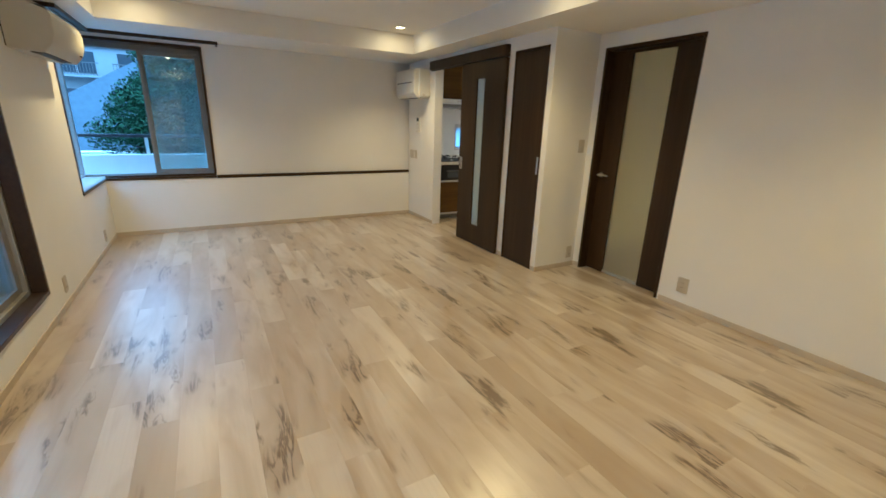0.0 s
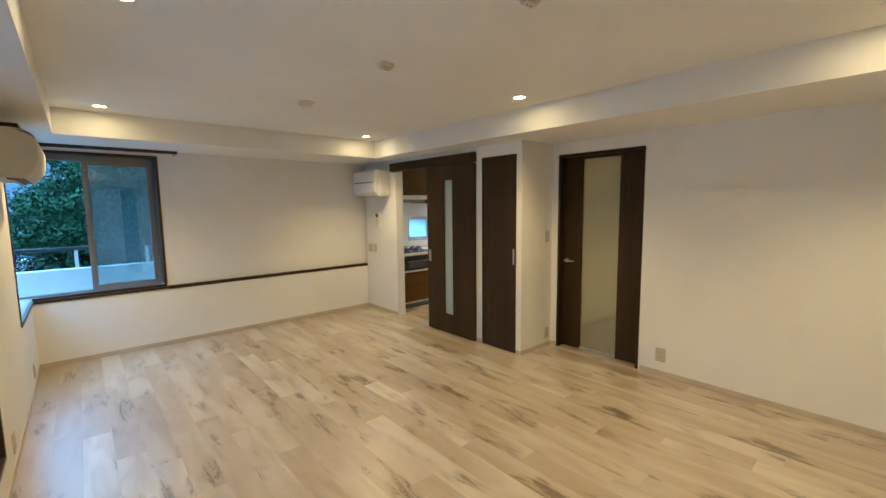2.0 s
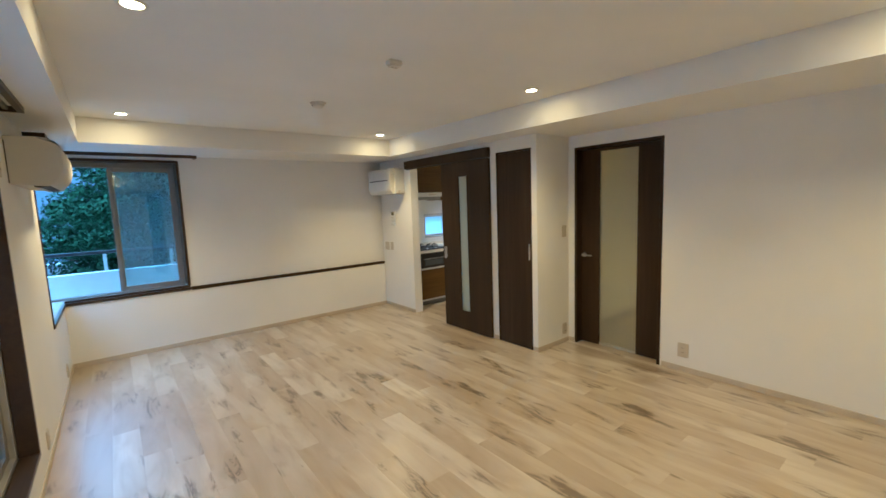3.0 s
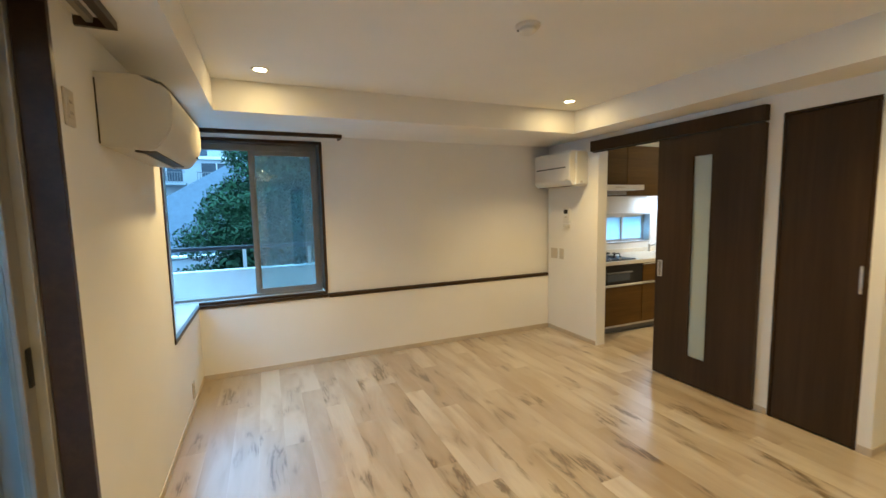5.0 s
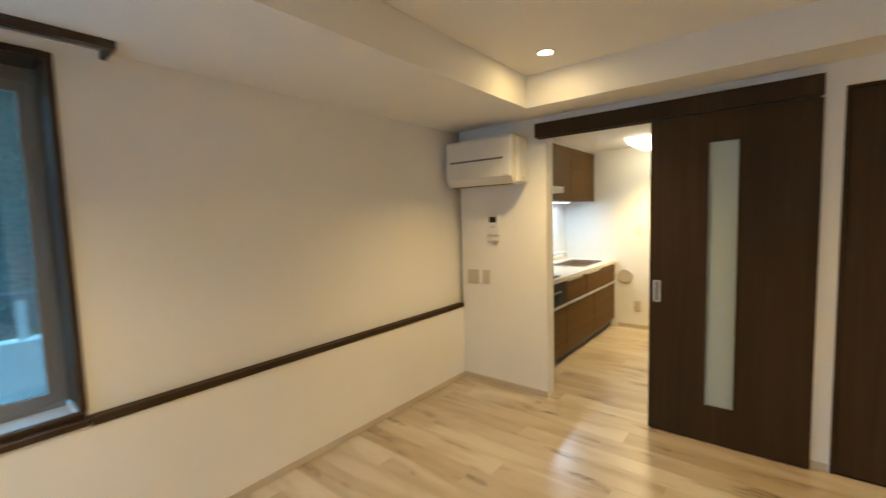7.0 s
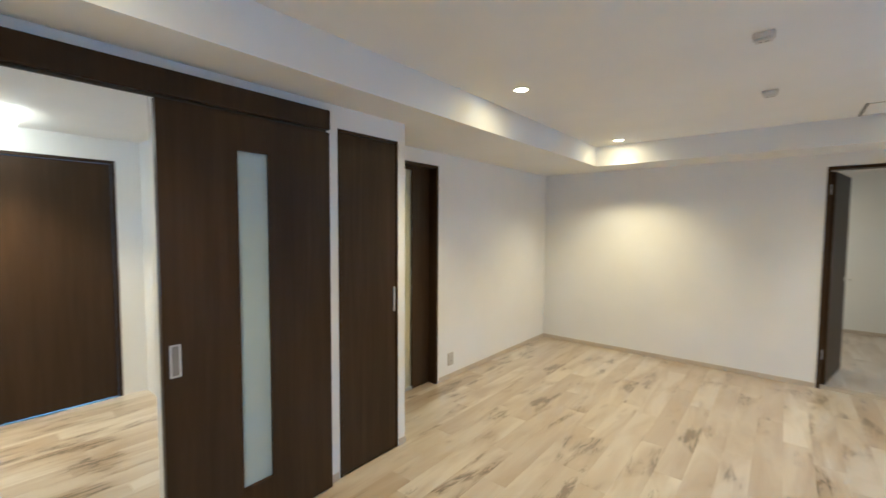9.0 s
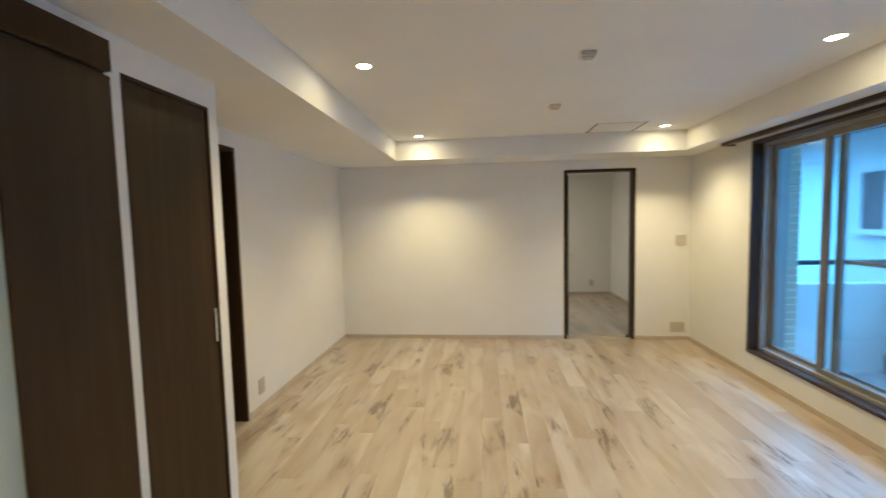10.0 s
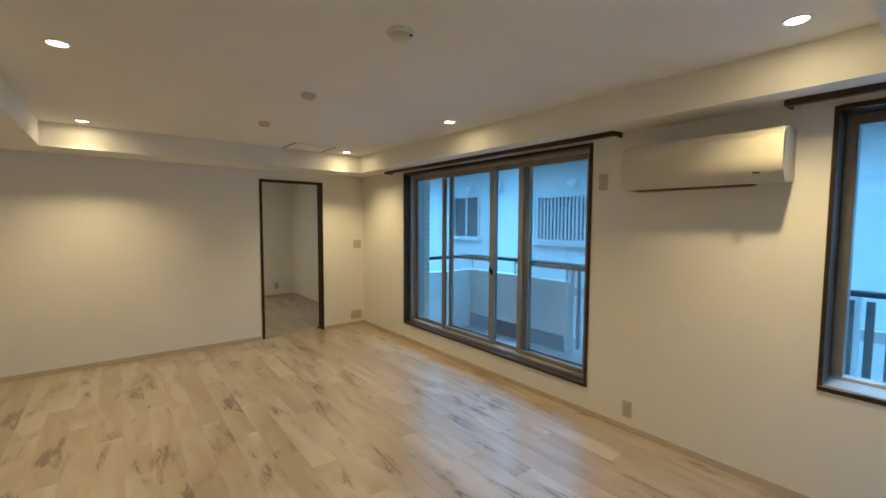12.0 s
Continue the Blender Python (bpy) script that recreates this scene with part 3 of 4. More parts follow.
sash(bal, "x", -0.174, -0.144, 1.147, 1.875, 0.266, 2.073, 0.050, 0.045, 0.034, ALU, GLASS)
sash(bal, "x", -0.174, -0.144, 2.48, 2.995, 0.266, 2.073, 0.048, 0.045, 0.034, ALU, GLASS)
part("latch", boxes((-0.102, -0.084, 2.552, 2.580, 0.985, 1.045), (-0.090, -0.072, 2.548, 2.562, 1.015, 1.065), bevel=0.004), DARK, i1, "black crescent latch")
part("finger_pull", boxes((-0.102, -0.094, 3.640, 3.662, 0.96, 1.08), bevel=0.003), DARK, i2, "black finger pull")


def insect_screen(parent, y0, y1):
    """A gauze panel in a slim bronze frame with a bar across its middle."""
    z0, z1, w = 0.282, 2.062, 0.024
    f = part("screen_frame", boxes((-0.216, -0.202, y0, y0 + w, z0, z1), (-0.216, -0.202, y1 - w, y1, z0, z1), (-0.216, -0.202, y0 + w, y1 - w, z1 - w, z1), (-0.216, -0.202, y0 + w, y1 - w, z0, z0 + w)), ALU, parent)
    part("middle_bar", boxes((-0.215, -0.203, y0 + w, y1 - w, 1.104, 1.130), bevel=0.002), ALU, f)
    g = part("screen", boxes((-0.2100, -0.2085, y0 + w, y1 - w, z0 + w, z1 - w)), SCREEN, f, "grey insect screen")
    g.visible_shadow = False


insect_screen(bal, 1.79, 2.53)
insect_screen(bal, 2.955, 3.672)

cor = thing("window_2", "half-open corner window with bronze aluminium sashes and brown trim", "window", kind="structure", at=(0.4, 6.3, 0.65))
# inner trim at the wall's face: along the west wall, up its end, along the end wall and up
part("sill_trim", boxes((-0.020, 0.010, 5.08, NY, 0.640, 0.668), (-0.020, 1.09, NY - 0.012, NU + 0.012, 0.6405, 0.668), bevel=0.003), TRIMW, cor)
part("sill_groove", boxes((0.0, 1.09, NU - 0.020, NU + 0.012, 0.668, 0.690), bevel=0.003), TRIMW, cor)
part("jamb", boxes((-0.24, 0.008, 5.08, 5.100, 0.668, 2.11), bevel=0.002), TRIMW, cor)
part("jamb", boxes((1.070, 1.096, NU - 0.014, 6.38, 0.690, 2.11), bevel=0.002), TRIMW, cor)
part("head", boxes((-0.022, 0.008, 5.100, NY + 0.02, 2.085, 2.113), (0.008, 1.070, NU - 0.010, NU + 0.02, 2.085, 2.113), bevel=0.002), TRIMW, cor)
part("sill_board", boxes((W_OUT, -0.020, 5.100, NY + 0.02, 0.6405, 0.660), (W_OUT, 1.07, NU + 0.012, N_OUT, 0.6405, 0.660), (W_OUT, -0.020, NY + 0.02, NU + 0.012, 0.6405, 0.660)), SILL, cor, "pale glossy sill board")
part("soffit_board", boxes((-0.23, -0.022, 5.100, NY + 0.02, 2.098, 2.112), (-0.23, 1.07, NU + 0.02, 6.39, 2.098, 2.112)), TRIMW, cor)
part("corner_post", boxes((-0.275, -0.225, 6.395, 6.445, 0.660, 2.098), bevel=0.004), ALU_LIGHT, cor)
part("frame_rail", boxes((-0.225, 1.07, 6.39, 6.45, 0.660, 0.682), bevel=0.002), ALU, cor)
part("frame_rail", boxes((-0.225, 1.07, 6.39, 6.45, 2.040, 2.098), bevel=0.002), ALU, cor)
part("frame_rail", boxes((-0.28, -0.22, 5.100, 6.395, 0.660, 0.680), bevel=0.002), ALU_LIGHT, cor)
part("frame_rail", boxes((-0.28, -0.22, 5.100, 6.395, 2.040, 2.098), bevel=0.002), ALU, cor)
part("frame_stile", boxes((1.045, 1.07, 6.38, 6.45, 0.682, 2.040), bevel=0.002), ALU, cor)
part("frame_stile", boxes((-0.28, -0.20, 5.100, 5.150, 0.680, 2.040), bevel=0.002), ALU, cor)
sash(cor, "y", 6.392, 6.416, 0.455, 1.045, 0.683, 2.039, 0.035, 0.040, 0.045, ALU, GLASS)
sash(cor, "y", 6.420, 6.436, 0.480, 1.045, 0.683, 2.039, 0.030, 0.036, 0.040, ALU, GLASS)
g_ = part("pane", boxes((-0.255, -0.250, 5.150, 6.395, 0.680, 2.040)), GLASS, cor)
g_.visible_shadow = False
s_ = part("screen", boxes((0.490, 1.045, 6.4395, 6.441, 0.69, 2.03)), SCREEN, cor, "grey insect screen")
s_.visible_shadow = False

kwin = thing("window_3", "small sliding kitchen window with frosted glass", "window", kind="structure", at=(4.95, 6.2, 0.955))
frame_parts(kwin, "y", KN - 0.004, KN + 0.16, 4.49, 5.41, 0.955, 1.355, 0.022, ALU_LIGHT, names=("outer_frame", "outer_frame", "outer_sill"))
sash(kwin, "y", KN + 0.070, KN + 0.095, 4.513, 4.98, 0.979, 1.332, 0.030, 0.030, 0.030, ALU_LIGHT, FROST_WIN)
sash(kwin, "y", KN + 0.100, KN + 0.125, 4.93, 5.387, 0.979, 1.332, 0.030, 0.030, 0.030, ALU_LIGHT, FROST_WIN)

bedw = thing("window_4", "aluminium bedroom window", "window", kind="structure", at=(-0.15, -0.85, 0.95))
frame_parts(bedw, "x", -0.20, 0.006, -1.15, -0.55, 0.95, 2.05, 0.028, ALU, names=("outer_frame", "outer_frame", "outer_sill"))
sash(bedw, "x", -0.15, -0.12, -1.12, -0.83, 0.98, 2.02, 0.045, 0.045, 0.06, ALU, GLASS)
sash(bedw, "x", -0.19, -0.16, -0.87, -0.58, 0.98, 2.02, 0.045, 0.045, 0.06, ALU, GLASS)

# pelmets (curtain boxes) fixed under the dropped border


def pelmet(name, runs, label):
    th = thing(name, label, "curtain rail", at=(runs[0][0], runs[0][2], 2.13))
    for r in runs:
        part("board", boxes((*r, 2.128, SOFFIT), bevel=0.002), TRIMW, th)
    return th


p1 = pelmet("curtain_box", [(0.092, 0.122, 0.82, 3.96)], "long dark brown wooden curtain rail over the balcony window")
for y in (0.82, 3.942):
    part("return", boxes((0.0, 0.092, y, y + 0.018, 2.128, SOFFIT)), TRIMW, p1)
part("track", boxes((0.040, 0.060, 0.85, 3.93, 2.136, SOFFIT - 0.001)), ALU, p1)
p2 = pelmet("curtain_box", [(0.092, 0.122, 4.90, NY - 0.122), (0.092, 1.262, NY - 0.122, NY - 0.092)], "dark brown wooden curtain rail round the corner window")
part("return", boxes((0.0, 0.092, 4.90, 4.918, 2.128, SOFFIT)), TRIMW, p2)
part("return", boxes((1.244, 1.262, NY - 0.092, NU, 2.128, SOFFIT)), TRIMW, p2)
part("track", boxes((0.040, 0.060, 4.93, NY - 0.06, 2.136, SOFFIT - 0.001), (0.06, 1.23, NY - 0.06, NY - 0.04, 2.136, SOFFIT - 0.001)), ALU, p2)

# ---- lamps and ceiling fittings ----


def downlight(x, y):
    th = thing("downlight", "small round recessed ceiling lamp, lit warm white", "ceiling lamp", group="downlights in the tray ceiling", at=(x, y, CEIL))
    part("trim_ring", lathe([(0.040, -0.002), (0.046, -0.005), (0.056, -0.004), (0.058, 0.0), (0.040, 0.0)], 32, (x, y, CEIL)), PLASTIC, th, smooth=True)
    part("lens", lathe([(0, -0.0032), (0.030, -0.003), (0.040, -0.0015), (0.040, 0.0), (0, 0.0)], 32, (x, y, CEIL)), LED, th, "glowing lens", smooth=True)


for _x, _y in LAMP_SPOTS:
    downlight(_x, _y)

hood_alarm = thing("fire_alarm", "round white ceiling fire alarm with a small lamp", "fire alarm", at=(1.836, 3.886, CEIL))
part("base", lathe([(0.062, 0), (0.062, -0.010), (0.056, -0.016), (0, -0.016)], 32, (1.836, 3.886, CEIL)), FIXT, hood_alarm, smooth=True)
part("dome", lathe([(0.046, -0.016), (0.044, -0.030), (0.030, -0.041), (0, -0.043)], 32, (1.836, 3.886, CEIL)), FIXT, hood_alarm, smooth=True)
part("indicator", lathe([(0.009, -0.016), (0.009, -0.021), (0, -0.023)], 12, (1.805, 3.92, CEIL)), DARK, hood_alarm, "dark indicator")


def rosette(x, y, s):
    th = thing("ceiling_rosette", "beige plastic ceiling light socket", "ceiling socket", group="empty ceiling sockets", at=(x, y, CEIL))
    part("base", boxes((x - 0.034 * s, x + 0.034 * s, y - 0.022 * s, y + 0.022 * s, CEIL - 0.020 * s, CEIL), bevel=0.004), FIXT, th)
    part("socket", boxes((x - 0.026 * s, x + 0.026 * s, y - 0.016 * s, y + 0.016 * s, CEIL - 0.030 * s, CEIL - 0.020 * s), bevel=0.003), FIXT, th)
    for d in (-0.012, 0.012):
        part("slot", boxes((x + d - 0.006, x + d + 0.006, y - 0.003, y + 0.003, CEIL - 0.0305 * s, CEIL - 0.029 * s)), SLOT, th)


rosette(1.826, 2.726, 1.25)
rosette(1.829, 1.697, 1.25)

hatch = thing("ceiling_hatch", "flush white ceiling hatch with a metal edge", "hatch", at=(1.07, 0.73, CEIL))
part("panel", boxes((0.855, 1.295, 0.535, 0.925, CEIL - 0.003, CEIL + 0.001)), WALL, hatch)
for x in (0.838, 1.298):
    part("edge_strip", boxes((x, x + 0.016, 0.515, 0.945, CEIL - 0.005, CEIL + 0.001)), BAR, hatch, "dark metal edge")
for y in (0.522, 0.928):
    part("edge_strip", boxes((0.855, 1.297, y, y + 0.006, CEIL - 0.004, CEIL + 0.001)), PLATE, hatch)

# ---- wall plates and sockets ----


def plate(name, label, category, wall_at, u, z, w, h, face, rockers=1, slots=0, mat=None):
    """A plate on a wall. face: '+x', '-x', '+y' or '-y', the way it looks; u: along the wall."""
    mat = mat or PLATE
    s = 1 if face[0] == "+" else -1

    def bx(a, b, r, t, d0, d1):
        lo, hi = sorted((wall_at + s * d0, wall_at + s * d1))
        return (lo, hi, a, b, r, t) if face[1] == "x" else (a, b, lo, hi, r, t)
    p = (wall_at, u, z) if face[1] == "x" else (u, wall_at, z)
    th = thing(name, label, category, at=p)
    part("cover", boxes(bx(u - w / 2, u + w / 2, z - h / 2, z + h / 2, -0.001, 0.008), bevel=0.003), mat, th)
    for k in range(rockers):
        c = u + (k - (rockers - 1) / 2) * w / max(rockers, 1) * 0.86
        rw = min(w / rockers * 0.55, 0.05)
        rk = part("rocker" if not slots else "socket", boxes(bx(c - rw / 2, c + rw / 2, z - h * 0.30, z + h * 0.30, 0.007, 0.0105), bevel=0.0012), mat, th)
        for j in range(slots):
            zz = z + (j - (slots - 1) / 2) * 0.036
            for d in (-0.006, 0.006):
                part("slot", boxes(bx(c + d - 0.0015, c + d + 0.0015, zz - 0.0045, zz + 0.0045, 0.0095, 0.011)), SLOT, rk)
    return th


plate("wall_socket", "beige double wall socket near the floor", "socket", 0, 4.062, 0.162, 0.07, 0.12, "+x", 1, 2)
plate("wall_socket", "beige double wall socket below the corner window", "socket", 0, 5.56, 0.150, 0.07, 0.12, "+x", 1, 2)
plate("wall_socket", "beige socket beside the air conditioner", "socket", 0, 3.82, 1.82, 0.07, 0.12, "+x", 1, 2)
plate("wall_switch", "beige triple wall switch beside the doorway", "switch", 0, 0.105, 1.19, 0.116, 0.12, "+y", 2)
plate("wall_socket", "wide beige socket plate near the floor", "socket", 0, 0.13, 0.155, 0.165, 0.12, "+y", 2, 2)
plate("wall_switch", "beige wall switch beside the hall door", "switch", CY, 4.115, 1.195, 0.07, 0.12, "-y", 1)
plate("wall_socket", "beige wall socket beside the hall door", "socket", CY, 4.12, 0.15, 0.07, 0.12, "-y", 1, 2)
plate("wall_socket", "beige wall socket on the long wall", "socket", RX, 2.02, 0.19, 0.085, 0.125, "-x", 1, 2)
plate("wall_switch", "beige double wall switch beside the kitchen opening", "switch", EX, 6.0, 0.917, 0.116, 0.12, "-x", 2)
plate("wall_switch", "beige single wall switch beside the kitchen opening", "switch", EX, 5.868, 0.92, 0.07, 0.12, "-x", 1)
plate("wall_socket", "beige kitchen wall socket", "socket", KX, 5.25, 0.28, 0.07, 0.12, "-x", 1, 2)
plate("wall_switch", "white kitchen wall switch", "switch", KX, 5.25, 1.20, 0.07, 0.12, "-x", 1, mat=PLASTIC)
plate("wall_socket", "beige bedroom wall socket", "socket", -3.05, 0.36, 0.22, 0.07, 0.12, "+y", 1, 2)

ctrl = thing("wall_remote", "white wall remote control with a dark display", "remote control", at=(EX, 5.78, 1.36))
part("case", boxes((EX - 0.020, EX + 0.001, 5.728, 5.832, 1.275, 1.440), bevel=0.005, segs=2), PLASTIC, ctrl)
part("display", boxes((EX - 0.0215, EX - 0.019, 5.752, 5.815, 1.378, 1.425)), DARK, ctrl, "dark display")
part("button", boxes((EX - 0.023, EX - 0.019, 5.768, 5.798, 1.335, 1.350), bevel=0.001), PLATE, ctrl)
part("holder", boxes((EX - 0.026, EX + 0.001, 5.735, 5.825, 1.228, 1.262), bevel=0.003), PLASTIC, ctrl)

# ---- air conditioners ----


def rounded(pts, r, n=5):
    """Rounds the corners of a closed outline by r (one radius a corner)."""
    out = []
    k = len(pts)
    for i in range(k):
        p, a, b = Vector(pts[i]), Vector(pts[i - 1]), Vector(pts[(i + 1) % k])
        rr = r[i]
        if rr <= 0:
            out.append(tuple(p))
            continue
        da, db = (a - p).normalized() * rr, (b - p).normalized() * rr
        for j in range(n + 1):
            t = j / n
            out.append(tuple(p + da * (1 - t) ** 2 + db * t ** 2))
    return out


def ac_west():
    y0, y1, z0, z1 = 4.085, 4.935, 1.725, 2.022
    th = thing("air_conditioner", "white split air conditioner with a rounded front", "air conditioner", at=(0.0, (y0 + y1) / 2, z0))
    out = rounded([(0.0, z0 + 0.014), (0.0, z1 - 0.004), (0.195, z1), (0.248, z1 - 0.055), (0.246, z0 + 0.085), (0.178, z0)], [0, 0.0, 0.06, 0.045, 0.06, 0.025], 7)
    part("body", extrude_profile(out, "y", y0 + 0.012, y1 - 0.012), ACW, th, smooth=True)
    cap = rounded([(0.0, z0 + 0.018), (0.0, z1 - 0.007), (0.193, z1 - 0.003), (0.245, z1 - 0.057), (0.243, z0 + 0.087), (0.176, z0 + 0.004)], [0, 0.0, 0.06, 0.045, 0.06, 0.025], 7)
    part("side_cover", extrude_profile(cap, "y", y0, y0 + 0.0118), ACW, th, smooth=True)
    part("side_cover", extrude_profile(cap, "y", y1 - 0.0118, y1), ACW, th, smooth=True)
    part("air_outlet", boxes((0.100, 0.172, y0 + 0.05, y1 - 0.14, z0 - 0.0015, z0 + 0.010)), SLOT, th, "dark outlet slot")
    fl = extrude_profile([(0.104, z0 - 0.003), (0.106, z0 - 0.006), (0.130, z0 - 0.012), (0.132, z0 - 0.008)], "y", y0 + 0.055, y1 - 0.145)
    part("flap", fl, ACW, th)
    part("display", boxes((0.228, 0.2400, y1 - 0.125, y1 - 0.095, z0 + 0.052, z0 + 0.060)), DARK, th, "small dark display")
    part("badge", boxes((0.2430, 0.2485, y0 + 0.015, y0 + 0.055, z1 - 0.106, z1 - 0.098)), PLATE, th)
    part("wall_bracket", boxes((-0.001, 0.005, y0 - 0.004, y0 - 0.0005, z0 + 0.02, z1 - 0.03)), SLOT, th)
    return th


def ac_east():
    y0, y1, z0, z1 = 5.465, 6.105, 1.672, 2.034
    x0 = EX - 0.205
    th = thing("air_conditioner", "boxy white wall air conditioner with a dark slot", "air conditioner", at=(EX, (y0 + y1) / 2, z0))
    out = rounded([(EX, z0), (EX, z1), (x0 + 0.01, z1), (x0, z1 - 0.02), (x0, z0 + 0.05), (x0 + 0.04, z0)], [0, 0, 0.012, 0.01, 0.03, 0.02], 5)
    part("body", extrude_profile(out, "y", y0 + 0.03, y1), PLASTIC, th, smooth=True)
    part("front_panel", boxes((x0 - 0.006, x0 + 0.004, y0 + 0.04, y1 - 0.006, z0 + 0.055, z1 - 0.020), bevel=0.003), PLASTIC, th)
    part("intake_slot", boxes((x0 - 0.0075, x0 + 0.002, y0 + 0.10, y1 - 0.045, z0 + 0.188, z0 + 0.202)), BAR, th, "dark slot across the front")
    part("air_outlet", boxes((x0 + 0.045, x0 + 0.11, y0 + 0.06, y1 - 0.03, z0 - 0.001, z0 + 0.006)), SLOT, th)
    part("side_cover", boxes((x0 + 0.055, EX, y0, y0 + 0.0295, z0 + 0.015, z1 - 0.02), bevel=0.004), PLASTIC, th)
    part("cable_clip", boxes((x0 + 0.10, x0 + 0.13, y0 - 0.008, y0 + 0.001, z0 + 0.03, z0 + 0.05), bevel=0.002), PLATE, th)
    part("badge", boxes((x0 - 0.0068, x0 - 0.003, y0 + 0.06, y0 + 0.11, z0 + 0.062, z0 + 0.070)), PLATE, th)
    return th


ac_west()
ac_east()

# ---- kitchen ----
CF, CX0 = 5.52, 3.82
base_cab = thing("kitchen_base_unit", "brown wood-fronted kitchen base unit with a dark plinth", "kitchen cabinet", at=(4.9, 5.8, 0))
part("body", boxes((CX0, KX - 0.002, CF + 0.022, KN - 0.001, 0.095, 0.795)), CABW, base_cab)
part("plinth", boxes((CX0, KX - 0.002, CF + 0.055, KN - 0.001, 0.0, 0.094)), BAR, base_cab, "dark recessed plinth")
part("plinth_strip", boxes((CX0, KX - 0.002, CF + 0.050, CF + 0.056, 0.060, 0.090)), ALU_LIGHT, base_cab)
for a, b in ((CX0, 4.56), (4.564, 5.33), (5.334, KX - 0.002)):
    d = part("door", boxes((a + 0.002, b - 0.002, CF, CF + 0.020, 0.100, 0.545), bevel=0.0015), CABW, base_cab)
    part("handle", boxes((a + 0.002, b - 0.002, CF - 0.012, CF + 0.004, 0.549, 0.572), bevel=0.002), ALU_LIGHT, d, "long pale handle strip")
for a, b in ((4.564, 5.10), (5.104, KX - 0.002)):
    d = part("drawer_front", boxes((a + 0.002, b - 0.002, CF, CF + 0.020, 0.578, 0.775), bevel=0.0015), CABW, base_cab)
    part("handle", boxes((a + 0.002, a + 0.40, CF - 0.010, CF + 0.004, 0.775, 0.787), bevel=0.002), ALU_LIGHT, d)
grill = thing("grill", "black built-in fish grill under the stove", "grill", at=(4.2, CF, 0.6))
part("front", boxes((CX0 + 0.004, 4.558, CF - 0.004, CF + 0.021, 0.578, 0.785), bevel=0.003), DARK, grill)
part("window", boxes((CX0 + 0.20, 4.36, CF - 0.007, CF - 0.003, 0.610, 0.690), bevel=0.001), DARKGLASS, grill)
part("handle", boxes((CX0 + 0.18, 4.38, CF - 0.030, CF - 0.006, 0.700, 0.716), bevel=0.004), BAR, grill)
worktop = thing("worktop", "cream kitchen worktop with a front edge", "worktop", at=(4.9, 5.8, 0.8))
SKX0, SKX1, SKY0, SKY1 = 5.25, 5.92, 5.60, 5.99
part("slab", boxes(
    (CX0, SKX0, CF - 0.012, KN - 0.001, 0.796, 0.835), (SKX1, KX - 0.002, CF - 0.012, KN - 0.001, 0.796, 0.835),
    (SKX0, SKX1, CF - 0.012, SKY0, 0.796, 0.835), (SKX0, SKX1, SKY1, KN - 0.001, 0.796, 0.835)), TOP, worktop)
part("upstand", boxes((CX0, KX - 0.002, KN - 0.014, KN - 0.001, 0.8352, 0.885), bevel=0.002), TOP, worktop)
sink = thing("sink", "shallow stainless steel kitchen sink", "sink", at=(5.58, 5.8, 0.7))
part("basin", boxes((SKX0, SKX1, SKY0, SKY1, 0.660, 0.666), (SKX0 - 0.004, SKX0 + 0.004, SKY0, SKY1, 0.666, 0.838), (SKX1 - 0.004, SKX1 + 0.004, SKY0, SKY1, 0.666, 0.838),
                    (SKX0, SKX1, SKY0 - 0.004, SKY0 + 0.004, 0.666, 0.838), (SKX0, SKX1, SKY1 - 0.004, SKY1 + 0.004, 0.666, 0.838)), STEEL, sink)
part("rim", boxes((SKX0 - 0.02, SKX1 + 0.02, SKY0 - 0.02, SKY0, 0.8355, 0.840), (SKX0 - 0.02, SKX1 + 0.02, SKY1, SKY1 + 0.02, 0.8355, 0.840), (SKX0 - 0.02, SKX0, SKY0, SKY1, 0.8355, 0.840), (SKX1, SKX1 + 0.02, SKY0, SKY1, 0.8355, 0.840)), STEEL, sink)
part("drain", lathe([(0.0, 0.668), (0.045, 0.668), (0.05, 0.6665)], 20, (5.7, 5.8, 0)), BAR, sink)
tap = thing("tap", "chrome single-lever kitchen tap with a long spout", "tap", at=(5.30, 6.06, 0.835))
part("base", lathe([(0.026, 0), (0.026, 0.012), (0.020, 0.02), (0.020, 0.085), (0.016, 0.095), (0, 0.096)], 20, (5.30, 6.06, 0.8352)), STEEL, tap, smooth=True)
sp = cyl((5.30, 6.06, 0.905), (5.40, 5.98, 0.965), 0.012, 0.012, 14)
add_cyl(sp, (5.40, 5.98, 0.965), (5.47, 5.92, 0.975), 0.012, 0.011, 14)
add_cyl(sp, (5.47, 5.92, 0.978), (5.485, 5.905, 0.935), 0.013, 0.012, 14)
part("spout", sp, STEEL, tap, smooth=True)
part("lever", cyl((5.30, 6.06, 0.93), (5.345, 6.10, 0.985), 0.007, 0.006, 12), STEEL, tap, smooth=True)
stove = thing("gas_hob", "black two-burner gas hob with iron grates", "gas hob", at=(4.22, 5.82, 0.835))
part("plate", boxes((3.90, 4.50, 5.56, 6.03, 0.8354, 0.846), bevel=0.003), DARK, stove)
